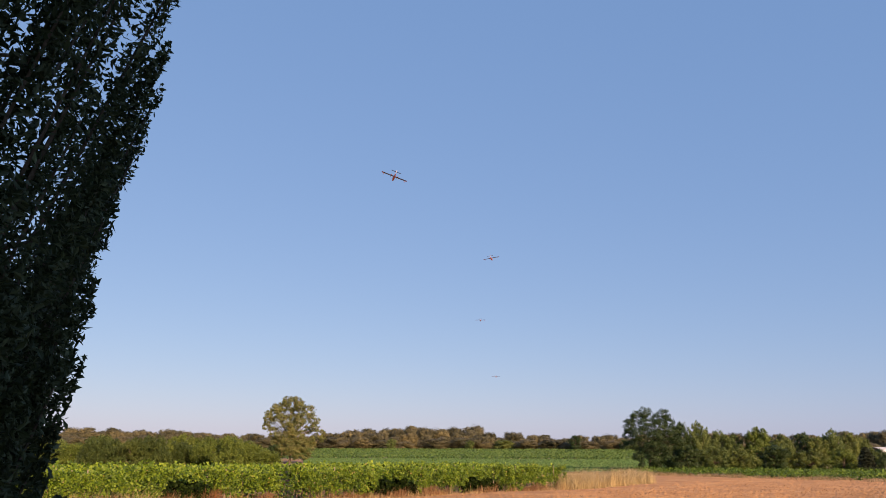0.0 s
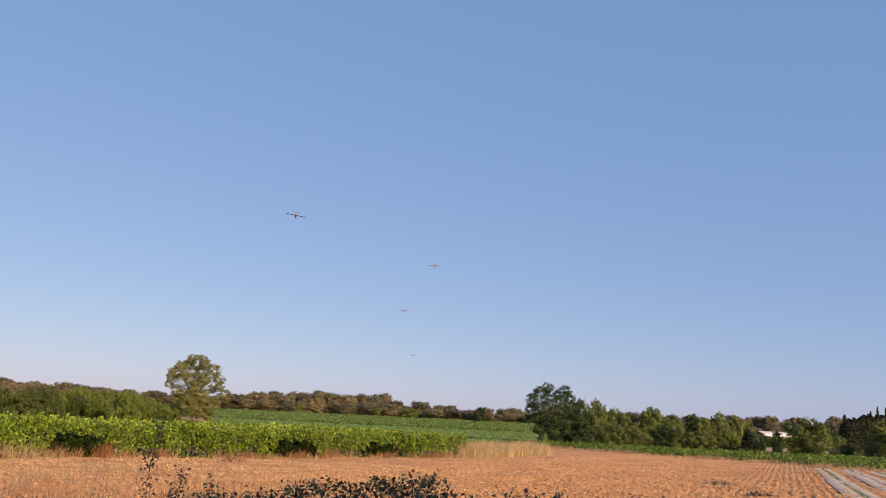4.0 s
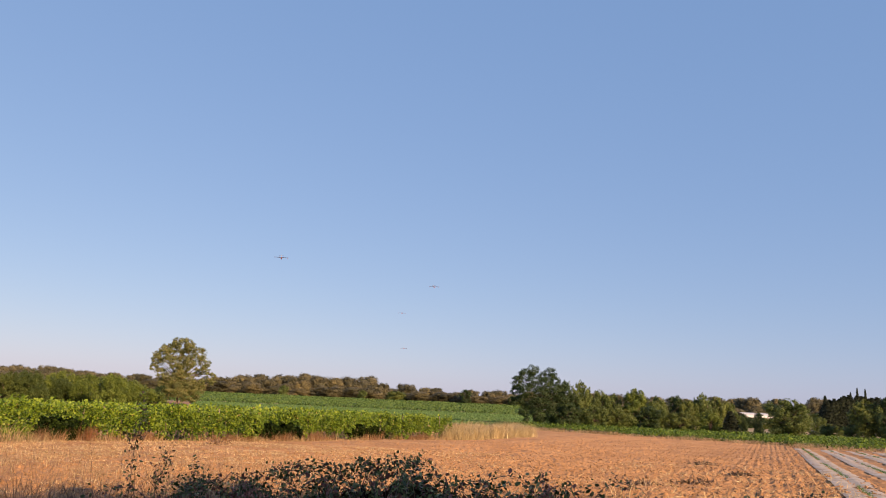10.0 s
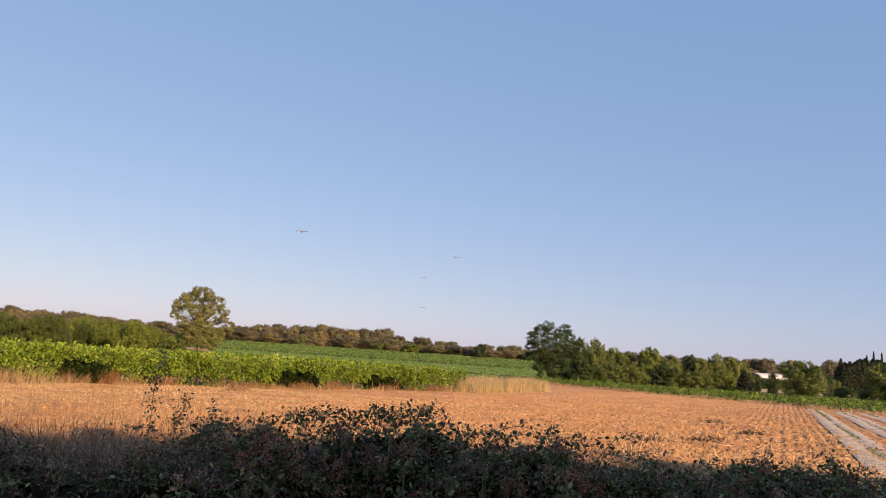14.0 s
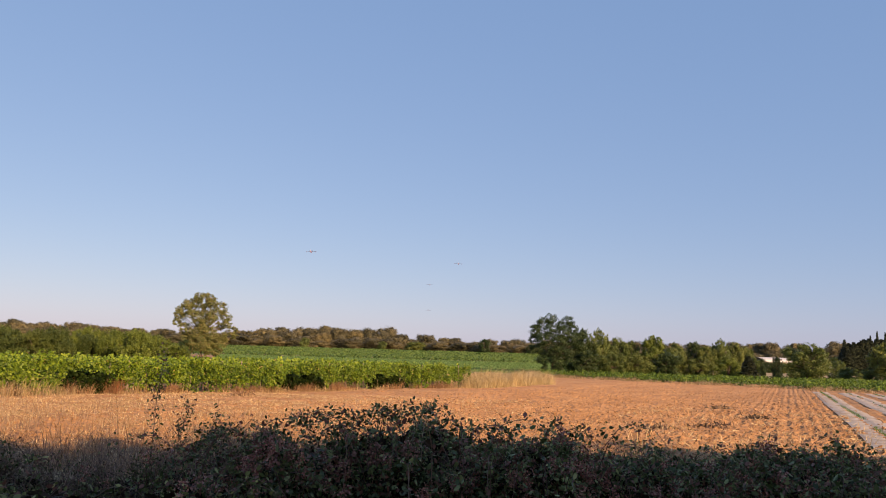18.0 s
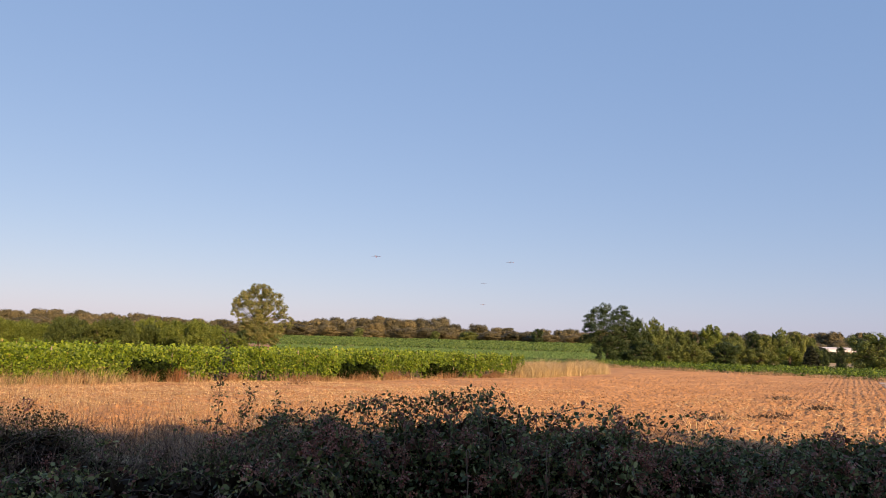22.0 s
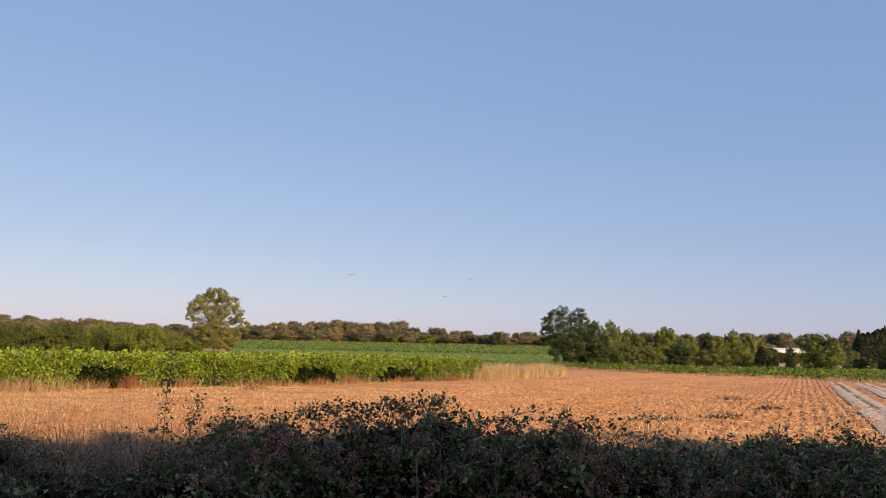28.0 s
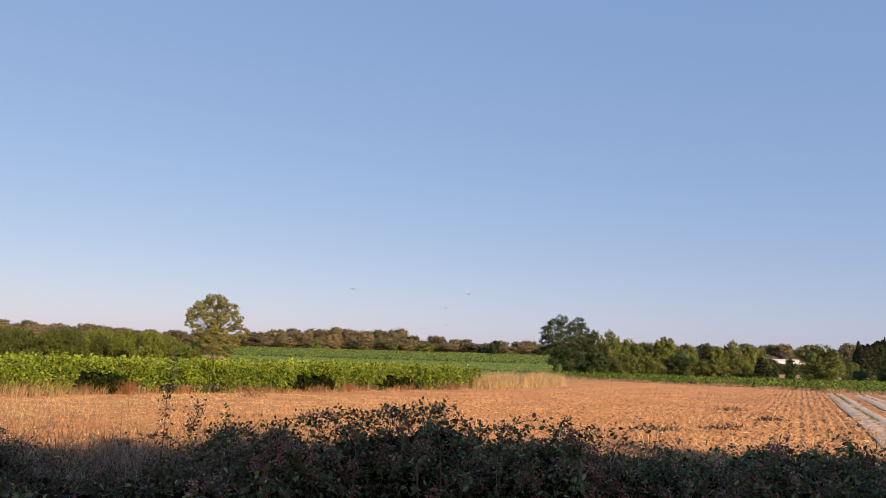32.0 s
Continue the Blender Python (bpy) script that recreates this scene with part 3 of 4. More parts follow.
for k, ob in enumerate(wood_kinds):
    place(ob, aim(-700 + 330 * k, 352), 352, 70 * k)


# ---- crops ----
ROW_DIR = np.array([18.4, 23.7]) / 30.0
ROW_OUT = np.array([23.7, -18.4]) / 30.0
ROW_START = np.array([-17.0, 30.0])


def vine_row(index, length0, length1, back, density, gaps, leaf_size):
    """A trellised row: wooden stakes, stems and a wall of leaves. back: metres behind the first row."""
    r = np.random.default_rng(200 + index)
    o = ROW_START - ROW_OUT * back
    ob = empty("vine_row", pose(o[0], o[1], 0))
    n = int((length1 - length0) * density)
    s = length0 + (length1 - length0) * r.random(n)
    h = r.random(n) ** 0.8
    bulge = 0.22 + 0.1 * np.sin(s * 2.1 + index) + 0.07 * np.sin(s * 5.3)
    top = 1.34 + 0.09 * np.sin(s * 1.7 + index) + 0.06 * np.sin(s * 4.4 + 2) + 0.2 * fbm(s * 1.1, s * 0.0 + index, 6)
    z = 0.0 + h * top + 0.1 * (r.random(n) ** 6) * 3
    side = np.where(r.random(n) < 0.72, 1, -1) * bulge * (0.45 + 0.75 * r.random(n)) * np.clip(1.3 - 0.5 * h, 0.4, 1)
    lump = fbm(s * 2.3 + index * 9, z * 1.5, 7)
    side = side + 0.34 * lump * np.sign(side)
    keep = (lump > -0.1) | (r.random(n) < 0.2)
    keep &= (z > 0.48) | (r.random(n) < 0.14 + 0.5 * (s < 2.2) + 0.5 * (fbm(s * 0.9, z, 4 + index) > 0.15))
    for a, b, lo, hi in gaps:
        keep &= ~((s > a) & (s < b) & (z > lo) & (z < hi + 0.12 * np.sin(s * 9)))
    s, z, side = s[keep], z[keep], side[keep]
    c = np.stack([ROW_DIR[0] * s + ROW_OUT[0] * side, ROW_DIR[1] * s + ROW_OUT[1] * side, z], 1)
    c[:, 2] += land(c[:, 0] + o[0], c[:, 1] + o[1])
    out = np.stack([ROW_OUT[0] * np.sign(side), ROW_OUT[1] * np.sign(side), 0.35 + 0 * side], 1)
    v, f = leaves(r, c, leaf_size, 0.0, out * 0.85, 0.8, index < 1, 0.8)
    tagged(link_mesh("foliage", v, f, VINE_LEAF, ob), kind="stuff")
    bm = bmesh.new()
    for q in np.arange(length0, length1, 1.1):
        if any(a < q < b for a, b, lo, hi in gaps):
            continue
        x, y = ROW_DIR * q
        z0 = gz(o[0] + x, o[1] + y)
        tube(bm, [(x, y, z0 - 0.05), (x + 0.05 * r.normal(), y + 0.05 * r.normal(), z0 + 0.45), (x + 0.08 * r.normal(), y, z0 + 0.95)], [0.035, 0.028, 0.015], 5)
    tagged(part("stem_tangle", bm, BARK, ob), kind="stuff")
    if index < 3:
        for q in np.arange(length0 + 1, length1, 6.0):
            bm = bmesh.new()
            x, y = ROW_DIR * q
            z0 = gz(o[0] + x, o[1] + y)
            tube(bm, [(x, y, z0 - 0.1), (x, y, z0 + 1.45 + 0.1 * r.random())], [0.035, 0.03], 6)
            part("stake", bm, WOOD_POST, ob)
    tagged(ob, "trellised row of leafy green grapevines with dry grass at its foot", "vine row", "vine rows")


GAP = [(2.3, 4.0, 0.0, 1.0), (13.5, 16.5, 0.0, 0.98), (20.7, 23.4, 0.0, 0.85)]
vine_row(0, -26, 30, 0.0, 1600, GAP, 0.098)
vine_row(1, -26, 31, 1.6, 330, [], 0.14)
vine_row(2, -26, 33, 3.2, 240, [], 0.16)
for k in range(3, 14):
    vine_row(k, -24, 34 + k * 0.8, 1.6 * k, 110, [], 0.22)


# leafy filler added in a row gap, dark enough to read as a shaded hole
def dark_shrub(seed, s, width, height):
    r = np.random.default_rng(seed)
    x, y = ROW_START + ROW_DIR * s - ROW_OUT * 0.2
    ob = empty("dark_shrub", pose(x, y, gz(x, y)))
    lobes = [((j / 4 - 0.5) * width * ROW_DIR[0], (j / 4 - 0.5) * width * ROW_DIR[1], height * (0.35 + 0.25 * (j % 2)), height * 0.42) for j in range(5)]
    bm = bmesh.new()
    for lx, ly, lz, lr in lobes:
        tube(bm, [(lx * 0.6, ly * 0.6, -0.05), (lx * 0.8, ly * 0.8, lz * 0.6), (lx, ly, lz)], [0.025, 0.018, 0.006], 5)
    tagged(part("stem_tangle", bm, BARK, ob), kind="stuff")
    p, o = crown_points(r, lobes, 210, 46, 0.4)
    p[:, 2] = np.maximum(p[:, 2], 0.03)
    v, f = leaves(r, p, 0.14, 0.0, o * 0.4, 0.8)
    link_mesh("crown", v, f, GAP_SHADE, ob)
    tagged(ob, "near-black leafy filler for the shade in a vine row gap", "shrub", "shrubs among the vines")


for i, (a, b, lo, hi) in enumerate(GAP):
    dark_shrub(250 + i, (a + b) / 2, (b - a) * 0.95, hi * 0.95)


def far_edge(x):
    """Where the ploughed field ends, ahead of the camera."""
    return np.interp(x, (10, 15, 20, 25.6, 30, 33, 37, 60), (97, 95, 90, 82, 77, 73.5, 69, 66))


def bush_rows(name, x0, x1, y0, y1, step, spacing, leaf, size, height, turn, label, category, edge=None, bush=0.0, line=None):
    """Low rows of crop seen from far off."""
    r = np.random.default_rng(len(name) * 7)
    cs = []
    for q in np.arange(y0, y1, spacing):
        n = int((x1 - x0) / step)
        x = x0 + (x1 - x0) * r.random(n)
        y = q + turn * (x - x0) + r.normal(size=n) * spacing * 0.16
        keep = np.sin(x * 1.3 + q * 3.1) + 1.3 * r.random(n) > -0.4
        if line is not None:
            y = y + line(x)
            keep &= y < 112
        if edge is not None:
            keep &= x > edge * y
        x, y = x[keep], y[keep]
        top = height * (1 - bush + bush * (0.75 * np.abs(np.sin(x * 2.1 + q * 5.3)) + 0.5 * fbm(x * 0.8, y * 0.8, 4)))
        z = land(x, y) + top * (0.1 + 0.9 * r.random(len(x)) ** 0.6)
        cs.append(np.stack([x, y, z], 1))
    c = np.concatenate(cs)
    v, f = leaves(r, c, size, 0.5, np.array([[0, -0.5, 0.3]]), 0.9)
    return tagged(link_mesh(name, v, f, leaf), label, category, kind="stuff")


bush_rows("low_vines", 12, 105, 4, 44, 0.022, 2.4, LOW_LEAF, 0.2, 1.0, 0.0, "low bright-green bush vines in rows", "crop", None, 0.7, far_edge)
bush_rows("far_vines", -110, 36, 203, 306, 0.07, 3.4, FAR_LEAF, 0.5, 1.0, 0.03, "dark-green vineyard rows on a gentle rise", "crop", -0.42)
bush_rows("alfalfa", -100, 34, 109, 203, 0.06, 1.1, ALFALFA_LEAF, 0.3, 0.4, 0.02, "smooth low green crop on a gentle rise", "crop", -0.3)
ys_ = np.arange(108, 204, 3.0)
Y_, T_ = np.meshgrid(ys_, np.linspace(0, 1, 24), indexing="ij")
X_ = -0.3 * Y_ + (34 + 0.3 * Y_) * T_
i_ = (np.arange(len(ys_) - 1)[:, None] * 24 + np.arange(23)).reshape(-1, 1)
tagged(link_mesh("green_crop_floor", np.stack([X_, Y_, land(X_, Y_) + 0.15], -1).reshape(-1, 3), i_ + np.array([0, 1, 25, 24]), ALFALFA, smooth=True), "green ground under the low crop", "crop", kind="structure")


tagged(sheet("earth_track", np.arange(-78, -47, 2.0), np.arange(168, 203, 3.0), land, SOIL, 0.08), "bare tan earth beside the lone tree", "ground", kind="structure")


# ---- grass and weeds ----
def grass(name, n, area, height, width, mat, label, seed, lean=0.35, mask=None, lift=0.0):
    r = np.random.default_rng(seed)
    x0, x1, y0, y1 = area
    x, y = x0 + (x1 - x0) * r.random(n), y0 + (y1 - y0) * r.random(n)
    if mask is not None:
        k = mask(x, y, r)
        x, y = x[k], y[k]
    v, f = blades(r, np.stack([x, y, land(x, y) - 0.02 + lift * r.random(len(x))], 1), height * (0.8 + 0.55 * fbm(x * 0.9, y * 0.9, seed % 7)), width, lean)
    return tagged(link_mesh(name, v, f, mat), label, "grass", kind="stuff")


grass("straw_patch", 60000, (1.0, 9.5, 52, 72), 1.1, 0.016, PALE_STRAW, "tall pale straw-coloured dry grass at the field corner", 301, 0.8,
      lambda x, y, r: (y + r.normal(size=len(x)) * 0.6 > 52 + 2.2 * (x - 1.9)) & (y < 60 + 2.2 * (x - 1.9)) & (fbm(x * 0.7, y * 0.5, 2) > -0.5 + 0.6 * r.random(len(x))))
r_ = np.random.default_rng(302)
s_, d_ = -26 + 56.5 * r_.random(15000), 0.05 + 1.1 * r_.random(15000) ** 1.6
k_ = fbm(s_ * 0.7, d_ * 0.8, 4) > 0.3 - 0.55 * r_.random(15000) - 0.35 * (s_ < 1)
q_ = ROW_START + s_[k_][:, None] * ROW_DIR + d_[k_][:, None] * ROW_OUT
h_ = 0.14 + 0.34 * np.clip(fbm(s_[k_] * 1.3, d_[k_], 5) + 0.25, 0, 1) + np.where(s_[k_] < 2, 0.14, 0.0) + 0.35 * (r_.random(k_.sum()) < 0.05)
v, f = blades(r_, np.stack([q_[:, 0], q_[:, 1], land(q_[:, 0], q_[:, 1]) - 0.02], 1), h_, 0.009, 0.9)
s_, d_ = -3 + 33.5 * r_.random(12000), 0.1 + 0.5 * r_.random(12000)
k_ = fbm(s_ * 0.9, d_ * 0.3, 8) > 0.15 - 0.5 * r_.random(12000)
s_, d_ = s_[k_], d_[k_]
q_ = ROW_START + s_[:, None] * ROW_DIR + d_[:, None] * ROW_OUT
w_, g_ = blades(r_, np.stack([q_[:, 0], q_[:, 1], land(q_[:, 0], q_[:, 1]) - 0.02], 1), 0.24 + 0.36 * np.clip(fbm(s_ * 1.7, d_, 3) + 0.35, 0, 1), 0.012, 0.7)
tagged(link_mesh("rusty_undergrowth", w_, g_, RUST_STRAW), "rust-brown dry weeds at the foot of the vines", "weeds", kind="stuff")
tall_ = 2400
s_, d_ = -9 + 11.4 * r_.random(tall_), 0.1 + 1.7 * r_.random(tall_) ** 1.3
q_ = ROW_START + s_[:, None] * ROW_DIR + d_[:, None] * ROW_OUT
w_, g_ = blades(r_, np.stack([q_[:, 0], q_[:, 1], land(q_[:, 0], q_[:, 1]) - 0.02], 1), 0.4 + 0.45 * np.clip(fbm(s_ * 1.1, d_, 2) + 0.3, 0, 1), 0.009, 0.7)
tagged(link_mesh("tall_dry_grass", w_, g_, DRY_GRASS), "tall tangled dry grass in front of the vines", "grass", kind="stuff")
tagged(link_mesh("dry_fringe", v, f, DRY_GRASS), "dry straw-coloured grass at the foot of the vines", "grass", kind="stuff")
grass("field_edge_grass", 150000, (8, 80, 64.0, 102), 0.5, 0.03, DRY_GRASS, "dry grass tufts along the far field edge", 303, 1.5,
      lambda x, y, r: (np.abs(y - far_edge(x) - 2.5) < 2.5 + r.normal(size=len(x))) & (fbm(x * 0.5, y * 0.6, 6) > 0.3 - 0.4 * r.random(len(x))))
grass("meadow_grass", 17000, (-20, -0.5, 9, 26), 0.36, 0.006, DRY_GRASS, "thin dry tan grass at the roadside", 304, 1.0,
      lambda x, y, r: (x < -1.5 - 0.22 * (y - 10) + r.normal(size=len(x)) * 0.8) & (fbm(x * 0.8, y * 0.8, 3) > -0.1 + 0.5 * r.random(len(x)) - 0.03 * (-x)))
grass("meadow_stems", 1500, (-20, -0.8, 9, 27), 0.72, 0.006, SCRUB, "thin brown dead weed stems in the dry grass", 305, 0.45,
      lambda x, y, r: (x < -1.2 - 0.2 * (y - 10) + r.normal(size=len(x)) * 0.8))
r_ = np.random.default_rng(306)
x_, y_ = -22 + 26 * r_.random(70000), 11 + 27 * r_.random(70000)
k_ = ((x_ - ROW_START[0]) * ROW_OUT[0] + (y_ - ROW_START[1]) * ROW_OUT[1] > 0.8) & (r_.random(70000) < np.clip((1.5 - furrow_uv(x_, y_)[0]) / 14 - 0.35, 0, 1)) & (fbm(x_ * 0.7, y_ * 0.7, 6) > -0.35 + 0.5 * r_.random(70000))
x_, y_ = x_[k_], y_[k_]
v, f = leaves(r_, np.stack([x_, y_, field_relief(x_, y_) + 0.02 + 0.03 * r_.random(len(x_))], 1), 0.2, 1.3, None, 0.08)
u_, w_ = -6 + 8.2 * r_.random(5200), 14 + 22 * r_.random(5200) ** 1.4
k_ = fbm(u_ * 0.8, w_ * 0.5, 5) > 0.25 - 0.5 * r_.random(5200) - 0.25 * (u_ > 1)
x_, y_ = u_[k_] * FU[0] + w_[k_] * FV[0], u_[k_] * FU[1] + w_[k_] * FV[1]
w_, g_ = leaves(r_, np.stack([x_, y_, field_relief(x_, y_) + 0.03 + 0.05 * r_.random(len(x_))], 1), 0.3, 0.8, None, 0.05)
tagged(link_mesh("furrow_straw", w_, g_, STRAW), "loose straw stalks among the furrows", "straw", kind="stuff")
tagged(link_mesh("straw_litter", v, f, STRAW), "loose broken straw lying on the bare soil", "straw", kind="stuff")


# ---- mulch strips ----
def mulch_strip(u, w, v0, v1):
    r = np.random.default_rng(int(u * 100))
    vs = np.arange(v0, v1, 0.5)
    us = np.array([-0.5, -0.42, -0.25, -0.1, 0.0, 0.1, 0.25, 0.42, 0.5]) * w
    U, V = np.meshgrid(us, vs)
    X, Y = (U + u) * FU[0] + V * FV[0], (U + u) * FU[1] + V * FV[1]
    Z = land(X, Y) + 0.035 + 0.035 * (1 - (2 * U / w) ** 4) - 0.045 * np.exp(-(U / 0.09) ** 2) + 0.035 * fbm(X * 2.5, Y * 2.5, 8)
    nx, ny = len(us), len(vs)
    i = (np.arange(ny - 1)[:, None] * nx + np.arange(nx - 1)).reshape(-1, 1)
    ob = link_mesh("mulch_strip", np.stack([X, Y, Z], -1).reshape(-1, 3), i + np.array([0, 1, nx + 1, nx]), PLASTIC, smooth=True)
    tagged(ob, "grey plastic mulch film over a raised bed", "mulch strip", "mulch strips")


for k in range(11):
    mulch_strip(2.5 + k * 2.0, 1.3, 8, 76)
r_ = np.random.default_rng(340)
u_, v_ = 2.5 + 2.0 * r_.integers(0, 11, 16000) + 0.045 * r_.normal(size=16000), 10 + 65 * r_.random(16000)
k_ = fbm(u_ * 0.6, v_ * 0.35, 3) > -0.1
u_, v_ = u_[k_], v_[k_]
x_, y_ = u_ * FU[0] + v_ * FV[0], u_ * FU[1] + v_ * FV[1]
v, f = blades(r_, np.stack([x_, y_, land(x_, y_) + 0.09], 1), np.full(len(x_), 0.07), 0.02, 1.6)
tagged(link_mesh("bed_weeds", v, f, ALFALFA_LEAF), "green weeds between the mulched beds", "weeds", kind="stuff")


# ---- brambles in front ----
berry_meshes = []
for k in range(4):
    r_ = np.random.default_rng(390 + k)
    hang = r_.random(90)
    v, f = leaves(r_, np.stack([r_.normal(size=90) * (0.012 + 0.028 * (1 - hang)), r_.normal(size=90) * (0.012 + 0.028 * (1 - hang)), 0.05 - 0.13 * hang], 1), 0.019, 0, None, 0.9)
    me = bpy.data.meshes.new("berry_spray")
    me.from_pydata(v.tolist(), [], f.tolist())
    me.materials.append(BERRY)
    berry_meshes.append(me)


def bramble(name, seed, x, y, width, depth, height, n, label, canes=48, berries=12, leaf=None):
    """Arching canes with leaflets in threes along them, over a ragged mass of leaves with an added dark core for inner
    shade, and dried berry clusters.
    """
    r = np.random.default_rng(seed)
    ob = empty(name, pose(x, y, gz(x, y)))
    a, t = r.random(n) * 2 * math.pi, r.random(n)
    q = r.random(n) ** 0.45
    px, py = np.cos(a) * q * width / 2, np.sin(a) * q * depth / 2
    dome = height * np.sqrt(np.clip(1 - (q * 0.96) ** 2.8, 0, 1)) * (0.82 + 0.28 * fbm((px + x) * 1.7, (py + y) * 1.7, seed % 9))
    pz = dome * (1 - 0.6 * t ** 2.2) + 0.04 * r.normal(size=n)
    c = np.stack([px, py, np.maximum(pz, 0.03)], 1)
    gap = fbm((px + x) * 2.9, (py + y) * 2.0 + pz * 2.9, 3 + seed % 5) > -0.06 + 0.08 * r.normal(size=n)
    gap &= r.random(n) < np.clip(pz / height * 1.7 - 0.3, 0.10, 1)
    c, px, py, depth_in = c[gap], px[gap], py[gap], t[gap]
    out = np.stack([px / width, py / depth, 0.45 + 0 * px], 1)
    cc = [c + r.normal(size=c.shape) * 0.03 for j in range(3)]
    oo = [out] * 3
    bm = bmesh.new()
    for j in range(canes):
        b0 = np.array([r.normal() * width * 0.22, r.normal() * depth * 0.2, 0.1])
        a0 = r.random() * 6.28
        e0 = b0 + np.array([math.cos(a0) * width * (0.25 + 0.35 * r.random()), math.sin(a0) * depth * 0.4, height * (0.25 + 0.45 * r.random())])
        m0 = (b0 + e0) / 2
        m0[2] = height * ((0.8 if leaf is DRY_BRAMBLE else 1.0) + (0.35 if leaf is DRY_BRAMBLE else 0.55) * r.random()) - e0[2] * 0.1
        ts = np.linspace(0, 1, 13)[:, None]
        curve = (1 - ts) ** 2 * b0 + 2 * ts * (1 - ts) * m0 + ts ** 2 * e0
        curve += r.normal(size=curve.shape) * 0.012
        tube(bm, curve.tolist(), np.linspace(0.0035 if leaf else 0.006, 0.0015, 13).tolist(), 4)
        stem = curve[4:]
        if leaf is not None and j % 3:
            continue
        for j2 in range(3):
            nodes = stem + r.normal(size=stem.shape) * np.array([0.04, 0.04, 0.02])
            for w in range(3):
                cc.append(nodes + r.normal(size=nodes.shape) * 0.024)
                oo.append(np.repeat([[0, -0.3, 0.6]], len(nodes), 0))
    tagged(part("cane_tangle", bm, TWIG, ob), kind="stuff")
    cc = np.concatenate(cc)
    v, f = leaves(r, cc, (0.6 if leaf else 1) * (0.018 + 0.042 * r.random(len(cc)) ** 1.9), 0.25, np.concatenate(oo) * 0.6, 0.56, True)
    tagged(link_mesh("foliage", v, f, leaf or BRAMBLE_LEAF, ob), kind="stuff")
    # added core of near-black leaves: shade inside the bush, and blocks the view through
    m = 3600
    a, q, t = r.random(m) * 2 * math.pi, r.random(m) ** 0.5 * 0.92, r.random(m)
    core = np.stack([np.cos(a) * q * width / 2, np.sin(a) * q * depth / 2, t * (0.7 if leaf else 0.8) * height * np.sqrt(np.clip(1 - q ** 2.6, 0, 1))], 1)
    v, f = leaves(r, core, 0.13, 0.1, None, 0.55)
    tagged(link_mesh("dead_leaves", v, f, CORE_SHADE_LEAF, ob, "near-black leaves added inside the bush as its inner shade"), kind="stuff")
    front = np.flatnonzero((c[:, 1] < 0) & (c[:, 2] > 0.35 * height) & (depth_in < 0.3))
    for k in r.choice(front, min(berries, len(front)), replace=False):
        cluster = new("berry_spray", berry_meshes[k % 4])
        cluster.parent = ob
        cluster.matrix_local = pose(c[k, 0], c[k, 1] - 0.1, c[k, 2] + 0.05, r.normal() * 14, r.normal() * 14, r.random() * 360)
        tagged(cluster, "dried brown-red berry cluster", kind="stuff")
    return tagged(ob, label, "bramble", "bramble hedge")


def weed_stalk(name, seed, x, y, height, label, leafy=10):
    r = np.random.default_rng(seed)
    ob = empty(name, pose(x, y, gz(x, y)))
    bm = bmesh.new()
    pts = [(0.02 * r.normal() * k, 0.02 * r.normal() * k, height * k / 6 - 0.05) for k in range(7)]
    tube(bm, pts, [0.008, 0.008, 0.007, 0.006, 0.005, 0.004, 0.002], 5)
    for j in range(8):
        k = int(r.integers(2, 6))
        a = r.random() * 6.28
        s = Vector(pts[k])
        tube(bm, [s, s + Vector((math.cos(a) * 0.06, math.sin(a) * 0.06, 0.07)), s + Vector((math.cos(a) * 0.1, math.sin(a) * 0.1, 0.16))], [0.003, 0.002, 0.001], 4)
    part("stem", bm, SCRUB, ob)
    k = r.integers(2, 7, leafy * 6)
    c = np.array(pts)[k] + r.normal(size=(leafy * 6, 3)) * np.array([0.035, 0.035, 0.12])
    v, f = leaves(r, c, 0.026, 0.1, None, 0.55, True)
    tagged(link_mesh("foliage", v, f, BRAMBLE_LEAF, ob), kind="stuff")
    c = np.array(pts)[-1] + r.normal(size=(60, 3)) * np.array([0.03, 0.03, 0.08])
    v, f = leaves(r, c, 0.02, 0.3)
    tagged(link_mesh("seed_head", v, f, SCRUB, ob), kind="stuff")
    return tagged(ob, label, "weed")


# near-black brown sheet over the land under the brambles
tagged(sheet("dark_ground", np.arange(-10, 10, 0.5), np.arange(2.6, 9.6, 0.4), lambda x, y: land(x, y) + 0.03 * fbm(x * 1.3, y * 1.3, 2), DARK_GROUND, 0.03), "near-black brown ground under the brambles", "ground", kind="structure")
BRAMBLES = [(-5.6, 6.9, 2.6, 2.4, 1.35), (-4.7, 7.4, 1.5, 1.8, 1.3), (-3.9, 7.3, 2.0, 2.2, 0.92), (-2.6, 7.3, 2.2, 2.2, 1.02), (-1.4, 7.4, 2.0, 2.0, 1.2), (-0.35, 7.4, 2.1, 2.0, 1.45), (0.8, 7.3, 1.9, 2.0, 1.3), (1.95, 7.2, 2.0, 2.0, 1.1), (3.2, 7.1, 2.2, 2.0, 1.2), (4.7, 6.9, 2.2, 2.0, 1.22), (6.0, 6.8, 2.4, 2.0, 1.2), (-7.0, 6.6, 2.4, 2.2, 1.3)]
for i, (x, y, w, d, h) in enumerate(BRAMBLES):
    if x < -2.0:
        bramble("bramble_bush", 400 + i, x, y, w, d, h, 5200 if x < -3 else 6500, "shaded withered bramble tangle with brown stems", 90, 4, DRY_BRAMBLE)
    else:
        bramble("bramble_bush", 400 + i, x, y, w, d, h, 15000, "shaded dark-green bramble bush with dried brown berry clusters", 60, 34)


